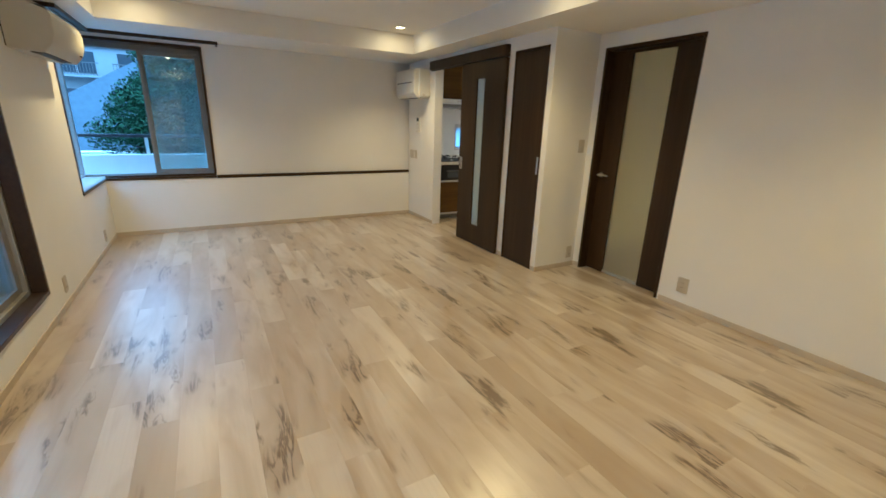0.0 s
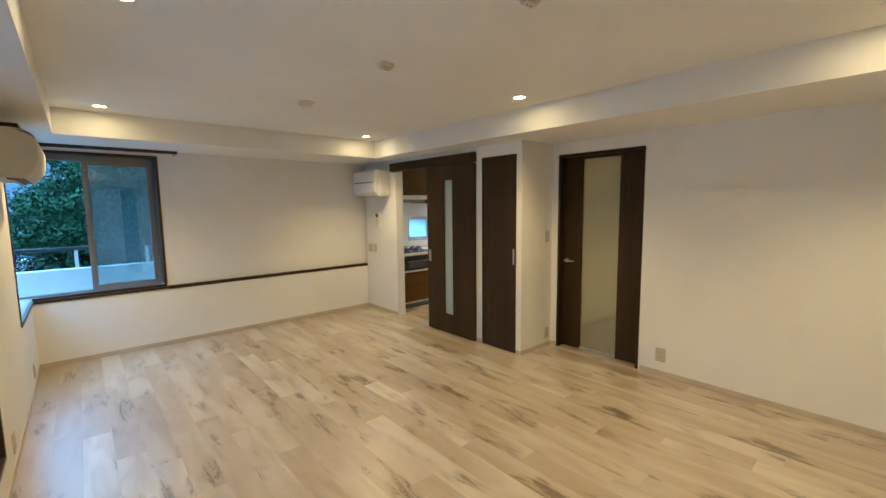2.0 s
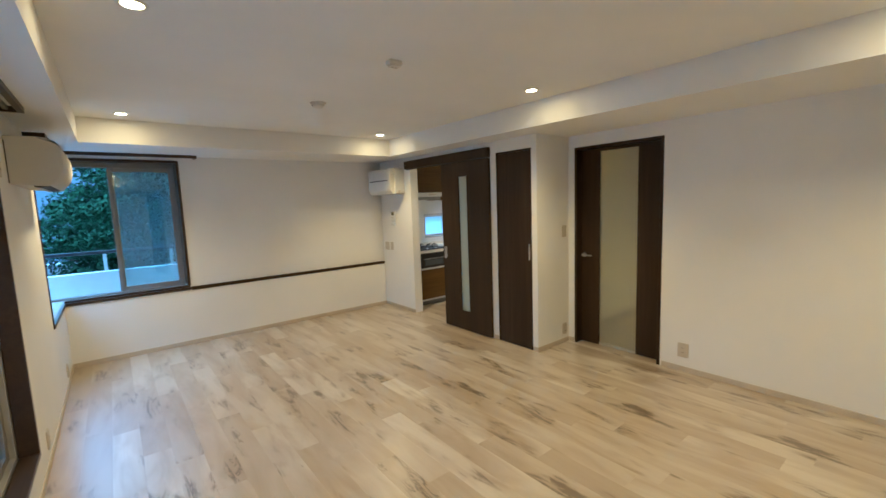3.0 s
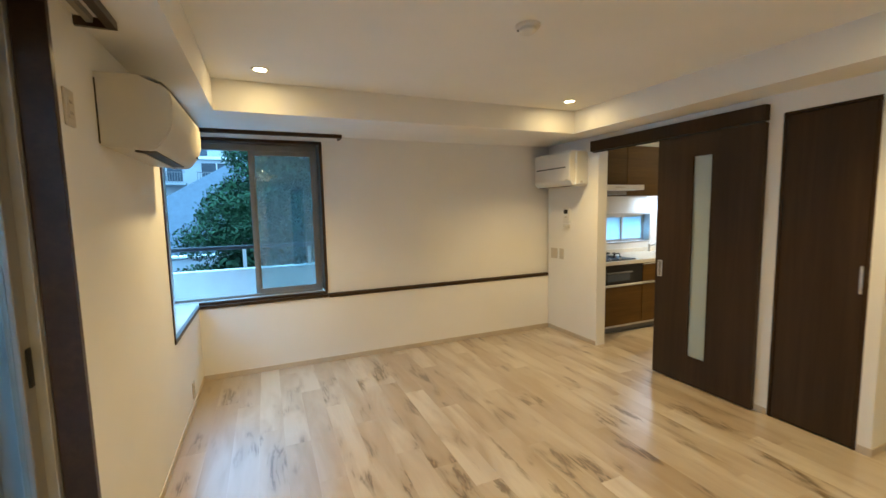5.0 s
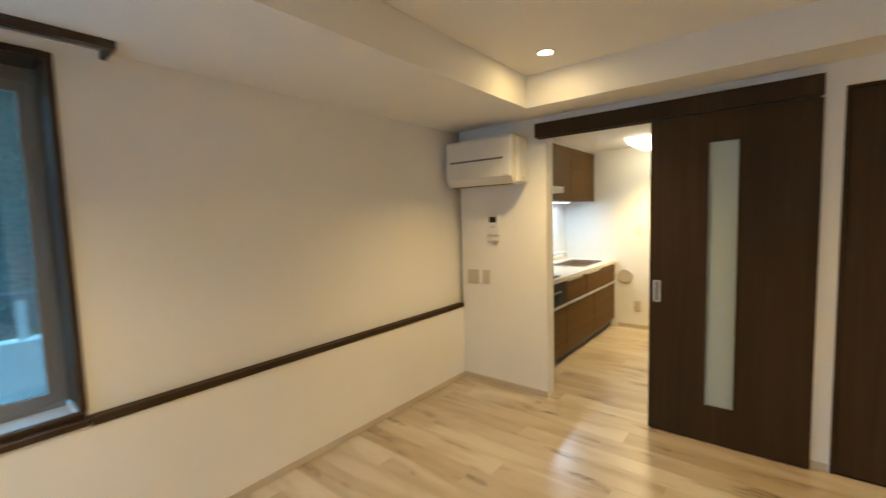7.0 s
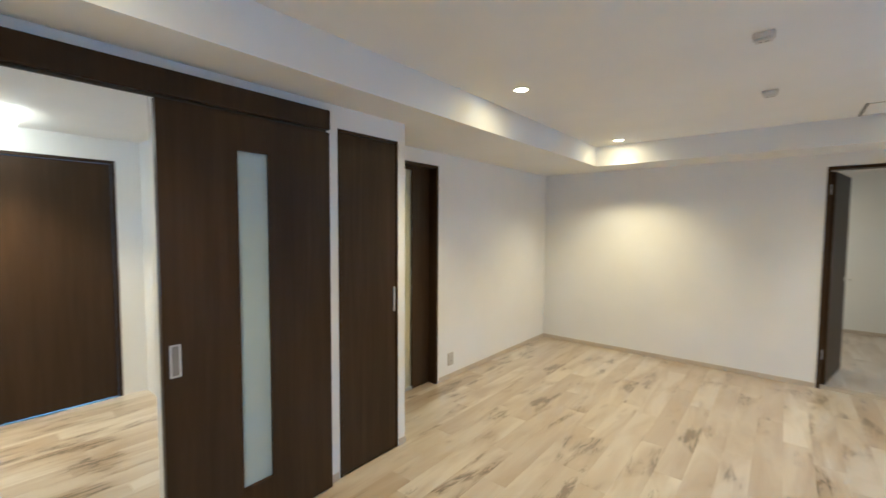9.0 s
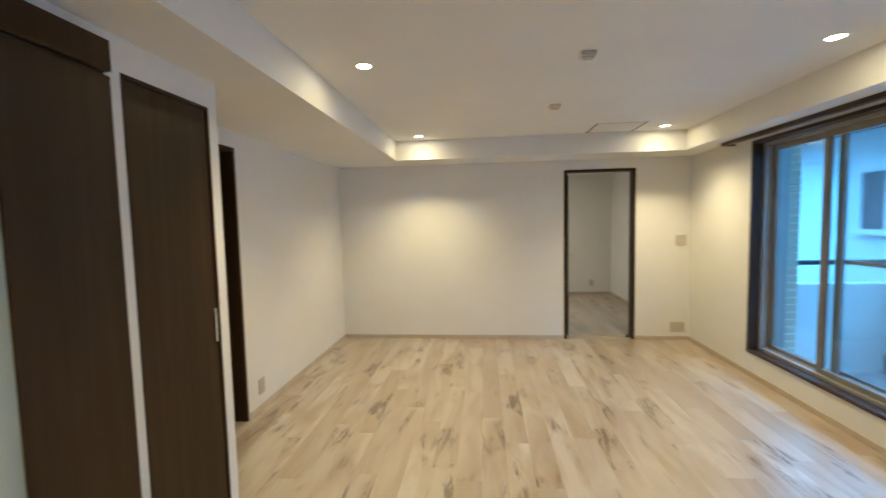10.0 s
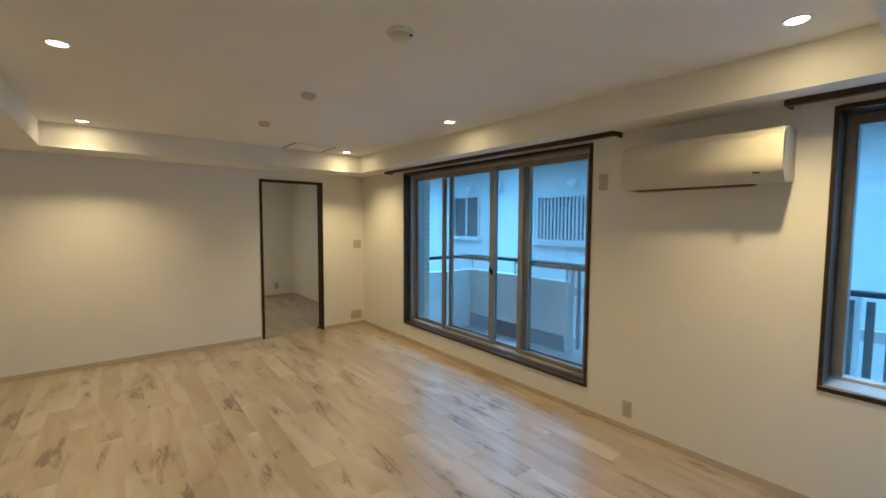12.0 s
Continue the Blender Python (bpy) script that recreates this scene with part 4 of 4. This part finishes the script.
for bx_, by_ in ((4.05, 5.78), (4.35, 5.78), (4.20, 5.95)):
    b_ = part("burner", lathe([(0.045, 0.846), (0.045, 0.858), (0.03, 0.866), (0, 0.866)], 20, (bx_, by_, 0)), BAR, stove, smooth=True)
    for k in range(5):
        gr = bmesh.new()
        an = k * 2 * math.pi / 5 + 0.4
        c_, s_2 = math.cos(an), math.sin(an)
        add_cyl(gr, (bx_ + 0.035 * c_, by_ + 0.035 * s_2, 0.890), (bx_ + 0.085 * c_, by_ + 0.085 * s_2, 0.890), 0.007, 0.007, 6)
        add_cyl(gr, (bx_ + 0.085 * c_, by_ + 0.085 * s_2, 0.892), (bx_ + 0.088 * c_, by_ + 0.088 * s_2, 0.846), 0.006, 0.006, 6)
        part("grate_bar", gr, DARK, b_)
for kx in (4.12, 4.28):
    part("knob", cyl((kx, 5.585, 0.845), (kx, 5.585, 0.862), 0.016, 0.014, 14), STEEL, stove)
UY = 5.775
for a, b, z0 in ((CX0, 4.56, 1.70), (4.563, 5.33, 1.575), (5.333, KX - 0.003, 1.575)):
    u = thing("wall_cabinet", "brown wood-fronted kitchen wall cabinet", "kitchen cabinet", group="kitchen wall cabinets", at=((a + b) / 2, KN, z0))
    part("body", boxes((a, b, UY + 0.021, KN - 0.001, z0, 2.165)), CABW, u)
    part("door", boxes((a + 0.0015, b - 0.0015, UY, UY + 0.019, z0 - 0.004, 2.163), bevel=0.0015), CABW, u)
filler = tagged(ob_of("cabinet_filler", boxes((CX0, KX - 0.003, UY + 0.03, KN - 0.001, 2.166, KCEIL)), PANEL), "white filler above the wall cabinets", "filler", kind="structure")
rh = thing("range_hood", "slim white range hood over the stove", "range hood", at=(4.2, 5.8, 1.63))
part("canopy", boxes((CX0, 4.60, 5.56, 5.772, 1.632, 1.690), bevel=0.006, segs=2), PLASTIC, rh)
part("filter_box", boxes((CX0, 4.555, 5.774, KN - 0.002, 1.585, 1.693)), ALU, rh)
part("control_strip", boxes((4.16, 4.30, 5.5575, 5.561, 1.655, 1.668)), PLATE, rh)
lamp_u = thing("counter_light", "slim lit strip lamp under the wall cabinets", "lamp", at=(5.45, 5.98, 1.56))
part("housing", boxes((5.15, 5.75, 5.94, 6.02, 1.562, 1.5745), bevel=0.002), PLASTIC, lamp_u)
part("tube", boxes((5.17, 5.73, 5.952, 6.008, 1.5585, 1.562)), TUBE, lamp_u, "glowing tube")
kl = thing("kitchen_ceiling_lamp", "square white kitchen ceiling lamp, lit", "ceiling lamp", at=(5.65, 5.0, KCEIL))
part("shade", extrude_profile(rounded([(4.78, KCEIL - 0.002), (5.22, KCEIL - 0.002), (5.17, KCEIL - 0.085), (4.83, KCEIL - 0.085)], [0, 0, 0.03, 0.03], 5), "x", 5.40, 5.90), KDIFF, kl, "glowing white shade", smooth=True)
part("base", boxes((5.42, 5.88, 4.80, 5.20, KCEIL - 0.0018, KCEIL + 0.001)), PLASTIC, kl)
vent = thing("wall_vent", "round beige wall vent cover", "wall vent", at=(KX, 5.40, 0.64))
vb_ = lathe([(0.0, 0.014), (0.060, 0.012), (0.075, 0.016), (0.088, 0.010), (0.090, 0.0)], 28)
bmesh.ops.transform(vb_, matrix=Matrix.Translation((KX, 5.395, 0.64)) @ Matrix.Rotation(radians(-90), 4, "Y"), verts=vb_.verts)
part("cover", vb_, PLATE, vent, smooth=True)
structure("kitchen_panel", boxes((KX - 0.004, KX, 5.52, KN, 0.835, 1.575)), PANEL, "glossy white splash panel beside the worktop", "panel")
hl = thing("hall_ceiling_lamp", "small round hall ceiling lamp, lit", "ceiling lamp", at=(5.9, 1.35, 2.35))
part("shade", lathe([(0.0, -0.045), (0.07, -0.04), (0.10, -0.02), (0.10, 0.0)], 24, (5.9, 1.35, 2.35)), DIFF, hl, "glowing shade", smooth=True)
# body for the added bedroom fill; no such lamp is in view
bl = thing("added_bedroom_lamp", "round white bedroom ceiling lamp, unseen, added to warm the room", "ceiling lamp", at=(2.3, -1.7, 2.28))
part("shade", lathe([(0.0, -0.07), (0.14, -0.065), (0.20, -0.035), (0.20, 0.0)], 28, (2.3, -1.7, 2.28)), DIFF, bl, "glowing shade", smooth=True)

# ---- outside: balcony ----
BZ = -0.04
structure("balcony_floor", boxes((-1.46, W_OUT, 0.80, 7.14, BZ - 0.16, BZ), (W_OUT, 3.9, N_OUT, 7.14, BZ - 0.16, BZ)), CONC, "grey coated balcony floor", "balcony floor")
par = thing("balcony_parapet", "white painted solid balcony parapet with a dark foot", "parapet", kind="structure", at=(-1.38, 1.7, BZ))
part("wall", boxes((-1.45, -1.31, 0.82, 2.62, BZ + 0.001, 0.81), bevel=0.006), PAINT_OUT, par)
part("end_wall", boxes((-1.308, W_OUT - 0.16, 0.82, 0.94, BZ + 0.001, 0.81), bevel=0.006), PAINT_OUT, par)
part("foot", boxes((-1.309, -1.285, 0.942, 2.60, BZ + 0.001, 0.15), bevel=0.003), KERB, par, "dark grey foot strip")
par_n = thing("balcony_parapet", "white painted solid balcony parapet", "parapet", kind="structure", at=(0.9, 7.07, BZ))
part("wall", boxes((-1.45, 3.9, 7.02, 7.14, BZ + 0.001, 0.855), bevel=0.006), PAINT_OUT, par_n)
part("return_wall", boxes((-1.45, -1.31, 6.30, 7.018, BZ + 0.001, 0.855), bevel=0.006), PAINT_OUT, par_n)

rail1 = thing("balcony_railing", "dark bronze top rail on the balcony parapet", "railing", at=(-1.38, 1.7, 0.81))
part("top_rail", boxes((-1.405, -1.355, 0.86, 6.30, 0.985, 1.030), bevel=0.008), RAIL, rail1)
part("top_rail", boxes((-1.3545, W_OUT - 0.17, 0.86, 0.91, 0.985, 1.030), bevel=0.008), RAIL, rail1)
for y in (0.90, 1.75, 2.58):
    part("post", boxes((-1.395, -1.365, y - 0.015, y + 0.015, 0.810, 0.985)), PAINT_OUT, rail1)
slatf = thing("slatted_fence", "white framed balcony fence with grey-brown upright bars", "fence", at=(-1.38, 4.4, BZ))
part("lower_rail", boxes((-1.40, -1.36, 2.64, 6.28, 0.10, 0.15), bevel=0.004), PAINT_OUT, slatf)
part("middle_rail", boxes((-1.40, -1.36, 2.64, 6.28, 0.66, 0.75), bevel=0.004), PAINT_OUT, slatf)
for y in (2.66, 3.88, 5.06, 6.26):
    part("post", boxes((-1.405, -1.355, y - 0.025, y + 0.025, BZ, 0.985), bevel=0.004), PAINT_OUT, slatf)
_bm = boxes((-1.352, -1.340, -0.024, 0.024, 0.02, 0.96), bevel=0.003)
first = part("bar", _bm, BAR, slatf)
for k in range(32):
    y = 2.76 + k * 0.108
    b_ = first if k == 0 else first.copy()
    if k:
        scene.collection.objects.link(b_)
    b_.location = (0, y, 0)
rail2 = thing("balcony_railing", "dark top rail on white posts over the parapet", "railing", at=(0.9, 7.08, 0.855))
part("top_rail", boxes((-1.40, 3.9, 7.055, 7.105, 1.068, 1.110), bevel=0.008), RAIL, rail2)
for k in range(6):
    x = 0.34 + k * 0.68
    part("post", boxes((x - 0.018, x + 0.018, 7.065, 7.095, 0.856, 1.068)), PAINT_OUT, rail2)

pier = thing("tile_pier", "cream tiled pier at the balcony's end", "pier", kind="structure", at=(-0.36, 0.95, BZ))
part("core", boxes((W_OUT - 0.15, W_OUT - 0.001, 0.70, 1.04, BZ, 2.6)), PAINT_OUT, pier)
_t0 = None
for k in range(38):
    z = BZ + 0.004 + k * 0.068
    for j in range(2):
        if _t0 is None:
            _t0 = part("tile", boxes((-0.066, 0.066, 0.0, 0.010, 0.0, 0.060), bevel=0.003), TILE, pier)
            t_ = _t0
        else:
            t_ = _t0.copy()
            scene.collection.objects.link(t_)
        if j:
            t_.rotation_euler = (0, 0, radians(90))
            t_.location = (W_OUT - 0.151, 0.972, z)
        else:
            t_.location = (W_OUT - 0.077, 1.041, z)
# the second box is an unseen slab, added to shade the north parapet and sill
structure("balcony_roof_and_shade_slab", boxes((-1.30, W_OUT, -0.2, 5.0, 2.50, 2.66), (W_OUT - 0.35, 3.9, N_OUT + 0.002, 7.16, 2.50, 2.66)), PAINT_OUT, "white painted canopy slab over the balcony, its north part an unseen added shade", "canopy")

# ---- outside: ground, houses, trees ----
GZ = -3.4
structure("ground", boxes((-900, 900, -900, 900, GZ - 0.5, GZ)), GROUND, "grey asphalt ground around the building", "ground")
structure("building_base", boxes((-1.40, 6.3, -3.1, 7.10, GZ, -0.21)), FACADE, "pale painted storeys under the flat", "building")

# neighbouring house to the west
nh = thing("neighbour_house", "white rendered house with grilled windows and deep eaves", "house", at=(-7, -1, GZ))
NXW = -4.2
part("wall", boxes((-11, NXW, -9.5, 7.4, GZ, 2.92)), PAINT_OUT, nh)
rf = bmesh.new()
pts = [(-11.6, 2.86), (NXW + 0.62, 2.86), (NXW + 0.62, 2.98), (-7.6, 4.3), (-11.6, 2.98)]
rf = extrude_profile(pts, "y", -10.0, 7.9)
part("roof", rf, ROOF, nh)
part("gutter", boxes((NXW + 0.62, NXW + 0.72, -10.0, 7.9, 2.86, 2.95), bevel=0.02), ALU_LIGHT, nh)


def house_window(parent, x, a, b, z0, z1, grille=False):
    w = part("window", boxes((x - 0.06, x + 0.002, a, b, z0, z1)), DARKGLASS, parent)
    part("frame", boxes((x, x + 0.05, a - 0.04, a, z0 - 0.04, z1 + 0.04), (x, x + 0.05, b, b + 0.04, z0 - 0.04, z1 + 0.04), (x, x + 0.05, a, b, z0 - 0.04, z0), (x, x + 0.05, a, b, z1, z1 + 0.04), (x + 0.002, x + 0.03, (a + b) / 2 - 0.025, (a + b) / 2 + 0.025, z0, z1)), PAINT_OUT, w)
    part("sill", boxes((x, x + 0.10, a - 0.08, b + 0.08, z0 - 0.09, z0 - 0.041)), PAINT_OUT, w)
    if grille:
        n = int((b - a + 0.16) / 0.085)
        gb_ = boxes((x + 0.06, x + 0.10, a - 0.08, b + 0.08, z0 - 0.02, z0 + 0.03), (x + 0.06, x + 0.10, a - 0.08, b + 0.08, z1 - 0.03, z1 + 0.02))
        part("grille_rail", gb_, PAINT_OUT, w)
        for k in range(n + 1):
            y = a - 0.07 + k * (b - a + 0.14) / n
            part("grille_bar", boxes((x + 0.068, x + 0.092, y - 0.014, y + 0.014, z0 - 0.05, z1 + 0.05)), PAINT_OUT, w)


house_window(nh, NXW, -0.10, 1.75, 1.14, 2.06, True)
house_window(nh, NXW, -2.86, -1.96, 1.16, 2.14)
house_window(nh, NXW, -6.2, -4.9, 1.16, 2.14)
for y, z in ((0.74, 2.30), (-2.28, 2.36), (-1.25, 2.34)):
    part("vent_hood", extrude_profile([(NXW, z - 0.10), (NXW + 0.14, z - 0.12), (NXW + 0.14, z - 0.04), (NXW + 0.06, z + 0.07), (NXW, z + 0.08)], "y", y - 0.09, y + 0.09), PAINT_OUT, nh)
part("downpipe", cyl((NXW + 0.06, -0.55, GZ), (NXW + 0.06, -0.55, 2.86), 0.035, None, 12), PAINT_OUT, nh)

# house with a long slate roof beyond the end wall
h2 = thing("slate_roof_house", "house with a steep grey-blue slate roof", "house", at=(3, 17, GZ))
part("wall", boxes((-6.2, 9.1, 15.4, 21.6, GZ, -1.19)), FACADE, h2)
hip = bmesh.new()
_e = [hip.verts.new(v) for v in ((-7.03, 14.63, -1.20), (9.9, 14.63, -1.20), (9.9, 22.4, -1.20), (-7.03, 22.4, -1.20))]
_r = [hip.verts.new(v) for v in ((2.0, 18.5, 4.63), (3.2, 18.5, 4.63))]
for q in ((_e[0], _e[1], _r[1], _r[0]), (_e[1], _e[2], _r[1]), (_e[2], _e[3], _r[0], _r[1]), (_e[3], _e[0], _r[0]), (_e[3], _e[2], _e[1], _e[0])):
    hip.faces.new(q)
part("roof", hip, ROOF, h2)
gw = thing("garden_wall", "pale rendered garden wall in front of the slate roof", "garden wall", at=(1, 14.3, GZ))
part("wall", boxes((-2.05, 4.6, 14.20, 14.38, GZ, 0.33)), FACADE, gw)
part("coping", boxes((-2.10, 4.65, 14.16, 14.42, 0.331, 0.40), bevel=0.015), PAINT_OUT, gw)

# far apartment block with balconies
ap = thing("apartment_block", "pale apartment block with balconies, far off", "apartment building", at=(-4, 50, GZ))
AX0, AX1, AY = -8.9, 8.0, 45.0
part("wall", boxes((AX0, AX1, AY, AY + 10, GZ, 6.25)), FACADE, ap)
part("penthouse", boxes((AX0 + 0.7, AX1 - 2, AY + 1.2, AY + 9, 6.25, 7.75)), FACADE, ap)
part("parapet", boxes((AX0 - 0.1, AX1 + 0.1, AY - 0.15, AY + 10.1, 6.25, 6.5)), PAINT_OUT, ap)
for fl in range(1, 4):
    zf = -4.45 + fl * 2.8
    for k in range(5):
        x = AX0 + 0.6 + k * 3.9
        w = part("window", boxes((x, x + 2.4, AY - 0.05, AY + 0.02, zf + 0.35, zf + 1.95)), DARKGLASS, ap)
        part("mullion", boxes((x + 1.15, x + 1.25, AY - 0.09, AY - 0.051, zf + 0.35, zf + 1.95)), ALU_LIGHT, w)
        bal_ = part("balcony", boxes((x - 0.3, x + 2.7, AY - 0.8, AY - 0.06, zf + 0.0, zf + 0.16)), FACADE, ap)
        rb = boxes((x - 0.3, x + 2.7, AY - 0.8, AY - 0.74, zf + 1.05, zf + 1.12))
        for j in range(15):
            add_box(rb, x - 0.28 + j * 0.198, x - 0.24 + j * 0.198, AY - 0.79, AY - 0.75, zf + 0.161, zf + 1.05)
        part("rail", rb, BAR, bal_)
for k in range(2):
    x = AX0 + 1.3 + k * 5
    part("window", boxes((x, x + 3.6, AY + 1.14, AY + 1.22, 6.52, 7.35)), DARKGLASS, ap)

def tufts(blobs, per_m2, size, seed, flat=0.55):
    """Many small leaf tufts round the blobs (x, y, z, rx, ry, rz): short crossed blades."""
    rng = random.Random(seed)
    vs, fs, ns = [], [], []
    for x, y, z, rx, ry, rz in blobs:
        n = int(per_m2 * (rx * ry + ry * rz + rz * rx) * 4)
        for _ in range(n):
            u, a = rng.uniform(-1, 1), rng.uniform(0, 2 * math.pi)
            s = math.sqrt(1 - u * u)
            k = rng.uniform(0.62, 1.06) + 0.10 * math.sin(5 * a + x * 3) * s
            d = Vector((s * math.cos(a), s * math.sin(a), u))
            c = Vector((x + rx * k * d.x, y + ry * k * d.y, z + rz * k * d.z * (1 if u > 0 else flat)))
            up = (d + Vector((rng.uniform(-.7, .7), rng.uniform(-.7, .7), rng.uniform(0.1, 1.0)))).normalized()
            for _b in range(2):
                side = up.cross(Vector((rng.uniform(-1, 1), rng.uniform(-1, 1), rng.uniform(-1, 1)))).normalized()
                h, w = size * rng.uniform(0.7, 1.4), size * rng.uniform(0.35, 0.6)
                i = len(vs)
                vs += [c - side * w * 0.5, c + side * w * 0.5, c + up * h * 0.6 + side * w, c + up * h, c + up * h * 0.55 - side * w]
                out = (d + Vector((rng.uniform(-.35, .35), rng.uniform(-.35, .35), rng.uniform(-.1, .5)))).normalized()
                ns += [out] * 5
                fs.append((i, i + 1, i + 2, i + 3, i + 4) if side.cross(up).dot(d) > 0 else (i + 4, i + 3, i + 2, i + 1, i))
    me = bpy.data.meshes.new("crown")
    me.from_pydata([tuple(v) for v in vs], [], fs)
    me.normals_split_custom_set_from_vertices([tuple(v) for v in ns])
    return me


def tree(name, label, x, y, top, spread, pads, seed, leaf, per=55, size=0.13, low=0.25, rz=0.42, taper=0.62, power=1.8, pad=(0.26, 0.40), inner=0.45):
    rng = random.Random(seed)
    th = thing(name, label, "tree", at=(x, y, GZ))
    tb = bmesh.new()
    p, r = Vector((x, y, GZ)), 0.26
    trunk = [p]
    for k in range(7):
        q = p + Vector((rng.uniform(-.16, .16), rng.uniform(-.16, .16), (top - GZ - 0.5) / 7))
        add_cyl(tb, p, q, r, r * 0.82, 10)
        p, r = q, r * 0.82
        trunk.append(p)
    blobs = []
    for k in range(pads):
        t = k / (pads - 1)
        zz = GZ + (top - GZ) * (low + (1 - low) * t)
        a = k * 2.4 + rng.uniform(-.5, .5)
        reach = spread * (1.02 - taper * t ** power) * rng.uniform(inner, 0.97)
        c = Vector((x + reach * math.cos(a), y + reach * math.sin(a), zz + rng.uniform(-.12, .12)))
        s = spread * rng.uniform(*pad) * (1 - 0.4 * t)
        blobs.append((c.x, c.y, c.z, s, s, s * rz))
        j = min(7, max(0, int((zz - 0.5 - GZ) / (top - GZ - 0.5) * 7)))
        add_cyl(tb, trunk[j], c - Vector((0, 0, 0.1)), 0.07, 0.02, 7)
    part("trunk", tb, BARK, th, smooth=True)
    cr = new("crown", tufts(blobs, per, size, seed))
    cr.data.materials.append(leaf)
    cr.parent = th
    cr.matrix_parent_inverse = th.matrix_basis.inverted()
    return th


def layered_pine(x, y, tiers, seed):
    """A garden pine: flat rounded cushions of needles in tiers (height, radius) round a leaning trunk."""
    rng = random.Random(seed)
    th = thing("pine_tree", "layered dark green garden pine beyond the balcony", "tree", at=(x, y, GZ))
    tb = bmesh.new()
    p, r = Vector((x, y, GZ)), 0.24
    top = tiers[-1][0]
    stem = [p]
    for k in range(8):
        q = Vector((x + rng.uniform(-.2, .2), y + rng.uniform(-.2, .2), GZ + (top - GZ) * (k + 1) / 8))
        add_cyl(tb, p, q, r, r * 0.84, 10)
        p, r = q, r * 0.84
        stem.append(p)
    blobs, core = [], []
    for z, rad in tiers:
        n = max(6, int(rad * 6.2))
        a0 = rng.uniform(0, 6.28)
        for k in range(n):
            a = a0 + 2 * math.pi * (k + rng.uniform(-.3, .3)) / n
            sz = rng.uniform(0.50, 0.80)
            d = max(0.1, rad * rng.uniform(0.90, 1.06) - sz)
            c = Vector((x + d * math.cos(a), y + d * math.sin(a), z + rng.uniform(-.20, .16)))
            blobs.append((c.x, c.y, c.z, sz, sz, sz * rng.uniform(0.42, 0.58)))
            for _ in range(2):
                e = rng.uniform(0.15, 0.85)
                core.append((x + d * e * math.cos(a + .2), y + d * e * math.sin(a + .2), z + rng.uniform(-.15, .35), 0.55, 0.55, 0.34))
            j = min(8, max(1, int((z - 0.3 - GZ) / (top - GZ) * 8)))
            add_cyl(tb, stem[j], c - Vector((0, 0, 0.08)), 0.055, 0.015, 6)
    part("trunk", tb, BARK, th, smooth=True)
    for name, mesh in (("crown", tufts(blobs, 420, 0.033, seed, 0.75)), ("inner_crown", tufts(core, 95, 0.075, seed + 1, 0.9))):
        cr = new(name, mesh)
        cr.data.materials.append(LEAF)
        cr.parent = th
        cr.matrix_parent_inverse = th.matrix_basis.inverted()
    return th


layered_pine(1.95, 11.0, [(0.30, 2.85), (0.95, 3.0), (1.50, 2.70), (1.98, 2.38), (2.40, 2.05), (2.80, 1.70), (3.10, 1.20), (3.32, 0.6)], 5)
tree("broad_tree", "dark green tree among the houses", -5.2, 25.5, 3.0, 1.5, 40, 9, LEAF_FAR, 160, 0.08, 0.3, 0.7)
tree("broad_tree", "tall dark green tree behind the slate roof", -7.2, 27.5, 4.0, 2.4, 46, 11, LEAF_FAR, 160, 0.08, 0.3, 0.7)
tree("broad_tree", "dark green tree far behind the balcony", -6.8, 11.4, 3.3, 2.3, 44, 12, LEAF_FAR, 110, 0.09, 0.3, 0.7)

# ---- floor boards ----
PW, PL = 0.152, 1.22
board_meshes = {}


def board(x0, x1, y0, y1):
    key = (round(x1 - x0, 3), round(y1 - y0, 3))
    if key not in board_meshes:
        bm = boxes((-key[0] / 2 + 0.0001, key[0] / 2 - 0.0001, -key[1] / 2 + 0.0001, key[1] / 2 - 0.0001, -0.005, 0.0))
        top = [e for e in bm.edges if all(abs(v.co.z) < 1e-5 for v in e.verts)]
        bmesh.ops.bevel(bm, geom=top, offset=0.00025, segments=1, affect="EDGES")
        me = bpy.data.meshes.new("plank")
        bm.to_mesh(me)
        bm.free()
        me.materials.append(PLANK)
        board_meshes[key] = me
    ob = new("plank", board_meshes[key])
    ob.location = ((x0 + x1) / 2, (y0 + y1) / 2, 0)
    ob.parent = floor


def lay(x0, x1, y0, y1, seed):
    rng = random.Random(seed)
    x, col = x0, 0
    while x < x1 - 0.01:
        xe = min(x + PW, x1)
        y = y0 - (col * 0.342 + rng.choice((0.0, 0.11, 0.23))) % PL
        while y < y1 - 0.01:
            a, b = max(y, y0), min(y + PL, y1)
            if b - a > 0.01:
                board(x, xe, a, b)
            y += PL
        x, col = xe, col + 1


lay(0.0, EX, 0.0, NY, 1)
lay(EX, RX, 0.0, CY, 2)
lay(EX, KX, 4.02, KN, 3)
lay(0.0, 3.4, -3.05, 0.0, 4)
lay(RX, 6.2, 0.0, CY, 5)
